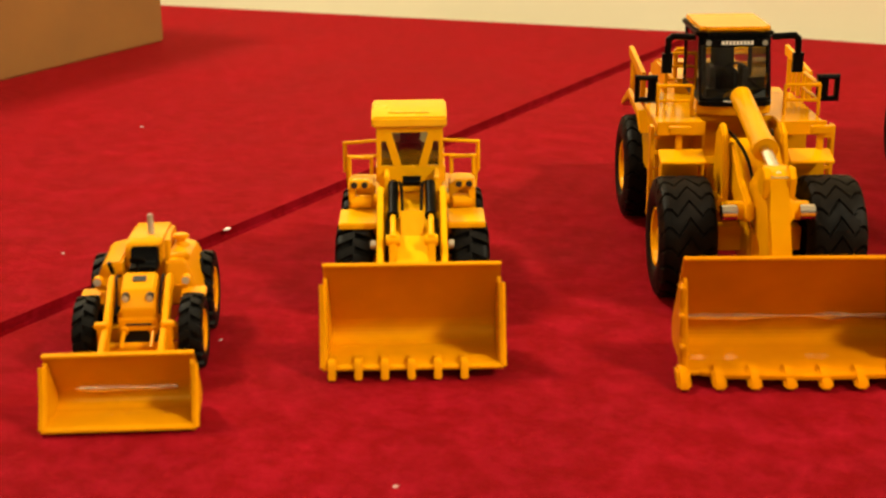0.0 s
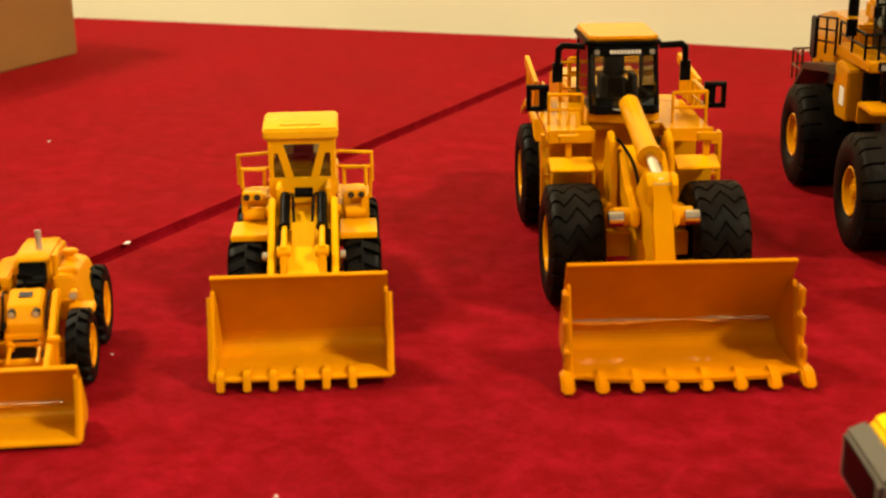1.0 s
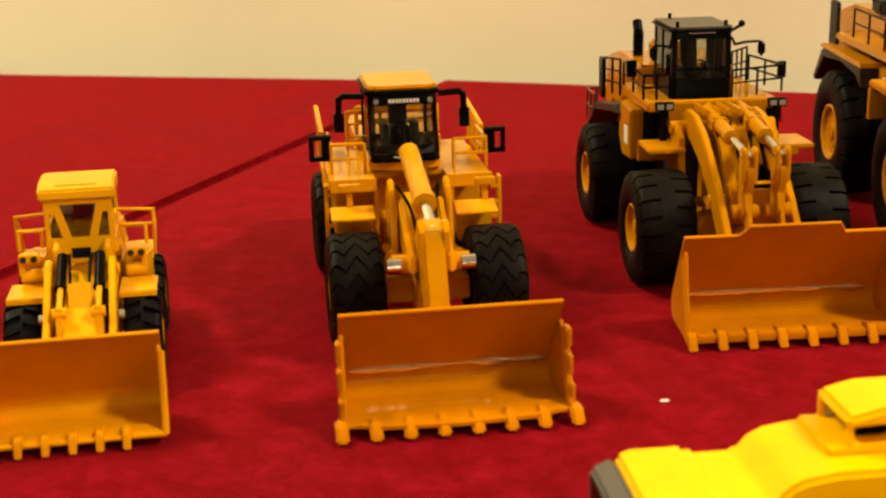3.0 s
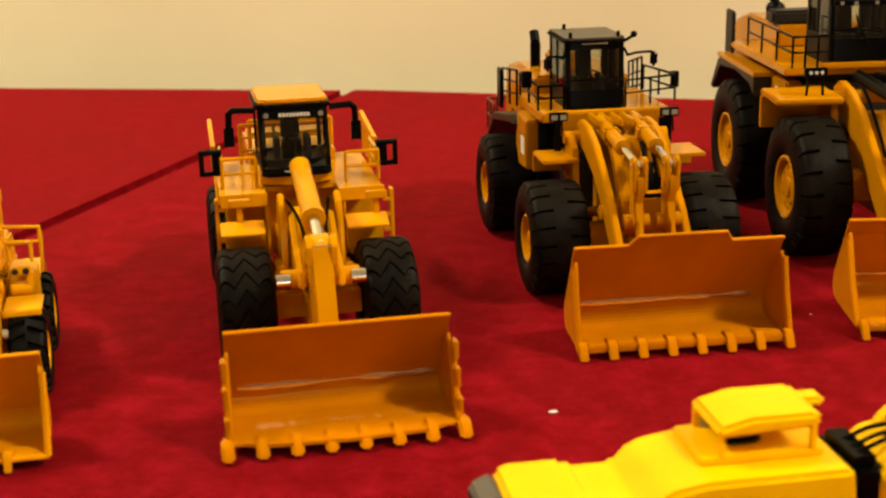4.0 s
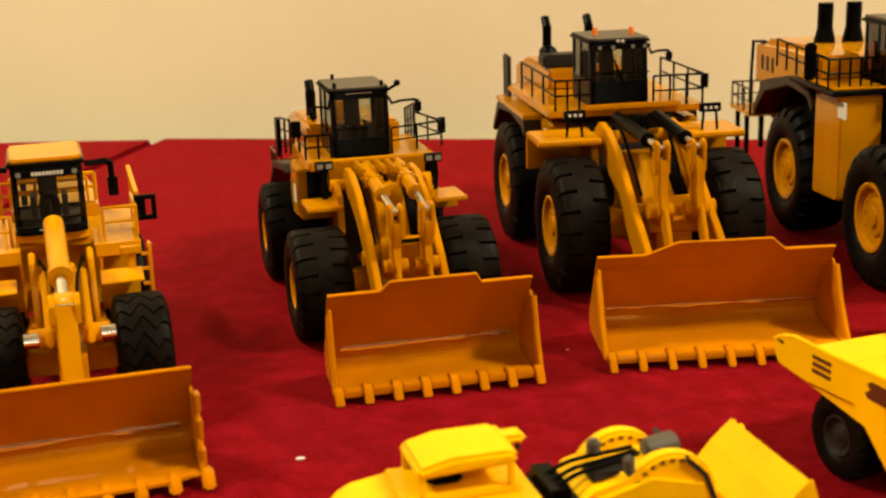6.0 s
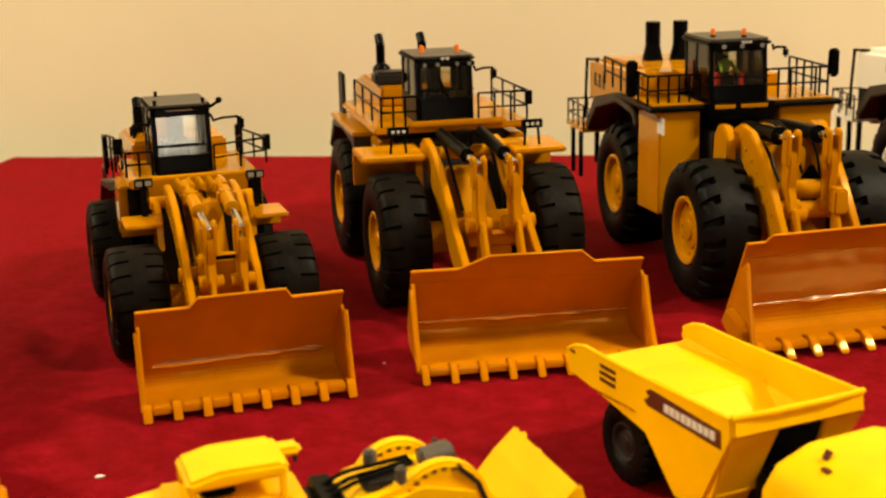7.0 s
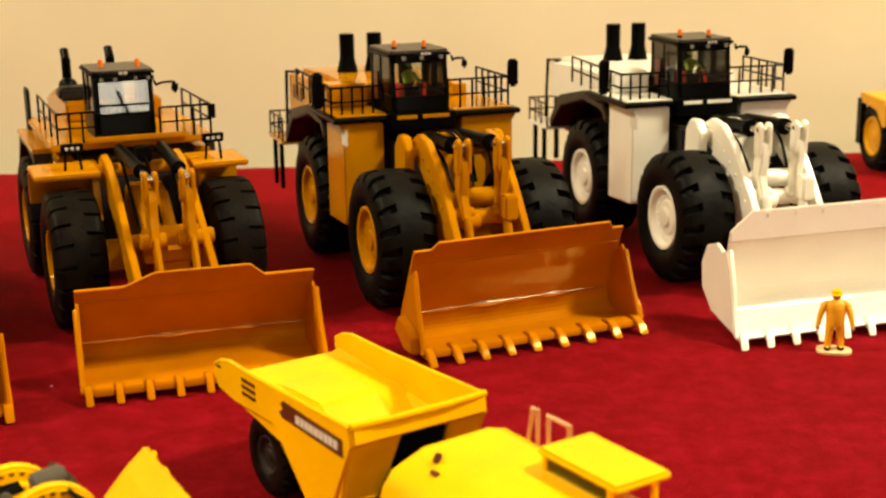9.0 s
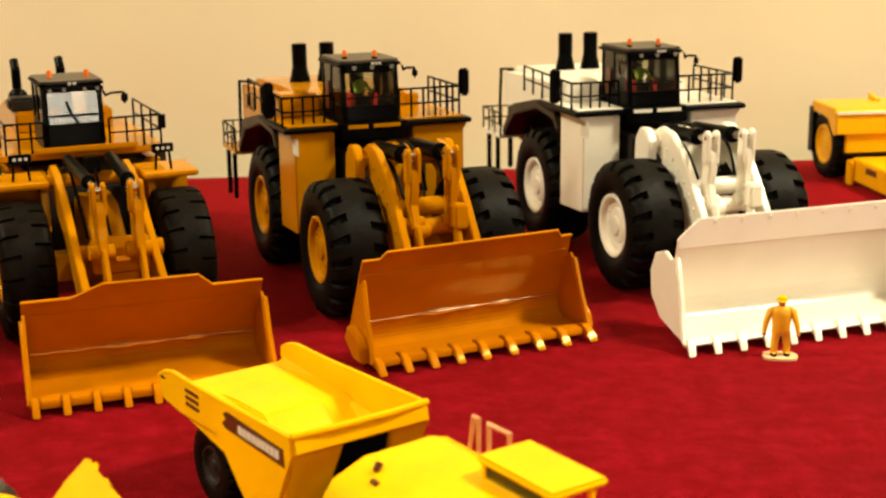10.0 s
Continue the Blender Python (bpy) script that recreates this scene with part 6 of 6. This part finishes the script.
# ---- yellow machine at the wall, cut by the picture's edge ----
def flat_carrier():
    T = thing("flat_carrier", 23.84, 22.94, 4.0, "golden yellow low carrier model with dark wheels", "vehicle")
    P = PAINT_H
    part("fender_top", made(side, [(-1.15, 2.06), (-1.12, 2.2), (-1.0, 2.27), (0.75, 2.30), (0.75, 2.12)], -0.22, 3.6), P, T, bevel=0.03)
    part("front_plate", made(side, [(-1.22, 1.5), (-1.15, 2.1), (-1.05, 2.1), (-1.05, 1.5)], -0.22, 3.6), P, T, bevel=0.03)
    part("lower_plate", made(box, 0.12, 3.6, -1.12, -1.02, 0.92, 1.52), P, T, bevel=0.03)
    part("fender_side", made(side, [(-1.12, 1.5), (-1.12, 2.1), (0.62, 2.12), (0.6, 1.98), (0.25, 2.0), (-0.5, 1.9), (-0.95, 1.45)], -0.22, -0.14), P, T, bevel=0.01)
    part("inner_wall", made(box, 0.55, 3.5, -1.0, 0.7, 0.6, 2.1), DARK, T, bevel=0.02)
    part("rear_guard", made(box, -0.22, -0.05, 0.62, 0.95, 0.70, 2.1), BLACK, T, bevel=0.02)
    part("pale_stripe", made(box, -0.2, 3.6, -1.215, -1.19, 2.10, 2.19), PAINT_W, T, "pale stripe", bevel=0.01)
    part("top_rib", made(side, [(0.1, 2.29), (0.1, 2.34), (0.7, 2.48), (0.7, 2.29)], 1.55, 1.72), P, T, bevel=0.02)
    for xo, xi in ((-0.12, 0.5), (3.7, 3.1)):
        wheel(T, xo, xi, 0.0, 1.04, 0.60, P, RUBBER, "notch", 18)
    part("step_bar", made(box, 0.05, 3.6, -1.2, -1.05, 0.80, 0.90), BLACK, T, bevel=0.02)
    d = part("deck", made(side, [(-1.1, 0.12), (-1.1, 0.80), (-5.2, 0.80), (-5.2, 0.12)], 0.32, 3.4), P, T, bevel=0.04)
    part("deck_slot", made(box, 0.312, 0.319, -2.9, -2.2, 0.50, 0.68), BROWN, d, bevel=0)
    part("deck_step", made(box, 0.18, 0.31, -1.45, -1.1, 0.0, 0.74), P, T, bevel=0.03)
    for xo, xi in ((0.42, 0.9), (3.3, 2.8)):
        wheel(T, xo, xi, -4.6, 0.40, 0.2, DARK, RUBBER, "notch", 18)
    return T


flat_carrier()


# ---- little standing figure ----
def loft(bm, rings, n=14):
    """Stacked ovals (x, y, z, half width, half depth), closed at both ends."""
    rows = [[bm.verts.new((x + a * math.cos(2 * math.pi * i / n), y + b * math.sin(2 * math.pi * i / n), z)) for i in range(n)] for x, y, z, a, b in rings]
    for p, q in zip(rows, rows[1:]):
        for i in range(n):
            k = (i + 1) % n
            bm.faces.new((p[i], p[k], q[k], q[i]))
    bm.faces.new(rows[0][::-1])
    bm.faces.new(rows[-1])


def figurine():
    bm = B()
    for s, fy in ((-1, -0.03), (1, 0.02)):
        loft(bm, [(s * 0.115, fy, 0.06, 0.062, 0.07), (s * 0.112, fy, 0.20, 0.066, 0.072), (s * 0.10, fy, 0.34, 0.075, 0.085), (s * 0.08, 0, 0.52, 0.092, 0.11)])
        loft(bm, [(s * 0.30, -0.05, 0.49, 0.040, 0.045), (s * 0.285, -0.03, 0.62, 0.052, 0.058), (s * 0.25, 0.0, 0.74, 0.062, 0.068), (s * 0.19, 0.01, 0.90, 0.075, 0.085), (s * 0.14, 0.01, 0.955, 0.05, 0.06)])
        ball(bm, (s * 0.12, fy - 0.06, 0.07), 0.07, 0.9, 1.6, 0.6)
        ball(bm, (s * 0.305, -0.06, 0.455), 0.042)
    loft(bm, [(0, 0, 0.46, 0.15, 0.11), (0, 0, 0.54, 0.165, 0.13), (0, 0, 0.64, 0.165, 0.13), (0, 0, 0.80, 0.19, 0.135), (0, 0, 0.91, 0.195, 0.12), (0, 0, 0.965, 0.12, 0.09), (0, 0, 0.99, 0.06, 0.06)])
    ball(bm, (0, -0.01, 1.06), 0.082, 0.95, 1, 1.2)
    loft(bm, [(0, -0.03, 1.09, 0.105, 0.12), (0, -0.01, 1.105, 0.098, 0.10), (0, -0.01, 1.16, 0.08, 0.085), (0, -0.01, 1.19, 0.03, 0.03)])
    plan(bm, [(0.32 * math.copysign(abs(math.cos(a * math.pi / 10)) ** 0.7, math.cos(a * math.pi / 10)), -0.05 + 0.24 * math.copysign(abs(math.sin(a * math.pi / 10)) ** 0.7, math.sin(a * math.pi / 10))) for a in range(20)], 0.0, 0.045)
    ob = part("figurine", bm, SUIT, None, bevel=0)
    ob.matrix_world = pose(17.40 * U, 6.18 * U, 0.0, 0, 0, -14)
    me = ob.data
    for m in (STANDM, BLACK, SKIN, PAINT_BED):
        me.materials.append(m)
    for p in me.polygons:
        z = p.center.z / U
        x = abs(p.center.x / U)
        p.material_index = 1 if z < 0.046 else (2 if z < 0.10 else (3 if (0.985 < z < 1.089 or (z < 0.50 and x > 0.255)) else (4 if z >= 1.089 else 0)))
    return tagged(ob, "small orange plastic workman figure on an oval stand", "figurine")


figurine()


# ---- cardboard box ----
def cardboard_box():
    T = thing("cardboard_box", -33.0, 9.0, 2.0, "plain brown cardboard box standing on the felt table", "box")
    part("carton", made(box, -5.4, 5.4, -6.0, 6.0, 0.0, 6.4), CARD, T, bevel=0.05)
    for s in (-1, 1):
        part("flap", made(box, min(s * 0.02, s * 5.38), max(s * 0.02, s * 5.38), -5.98, 5.98, 6.405, 6.47), CARD, T, bevel=0.02)
    return T


cardboard_box()

# ---- lint on the felt ----
for lx, ly, r in ((0.0, 0.0, 0.075), (-13.42, 0.0, 0.085), (-20.25, 5.5, 0.045), (-15.12, -2.37, 0.03), (-10.25, -4.22, 0.03), (-5.76, -6.75, 0.03), (3.3, 5.2, 0.03), (-4.3, 0.9, 0.03)):
    bm = B()
    ball(bm, (0, 0, r * 0.3), r * 0.75, 1.4, 0.7, 0.4, n=7)
    for v in bm.verts:
        v.co *= 0.85 + 0.3 * random.random()
    ob = part("lint", bm, LINT, None, bevel=0)
    ob.matrix_world = pose(lx * U, ly * U, 0.0, 0, 0, random.random() * 90)
    tagged(ob, "tiny fleck of white lint on red felt", "lint", "lint flecks")

# ---- ceiling fittings ----
for lx, ly, sx, sy, watts in LAMPS:
    T = new("ceiling_light")
    T.matrix_world = pose(lx, ly, 72 * U)
    tagged(T, "flat white ceiling light panel", "ceiling light", "ceiling lights")
    a, b = sx / 2 / U, sy / 2 / U
    part("frame", made(box, -a - 1, a + 1, -b - 1, b + 1, -0.35, -0.01), PAINT_W, T, bevel=0.1)
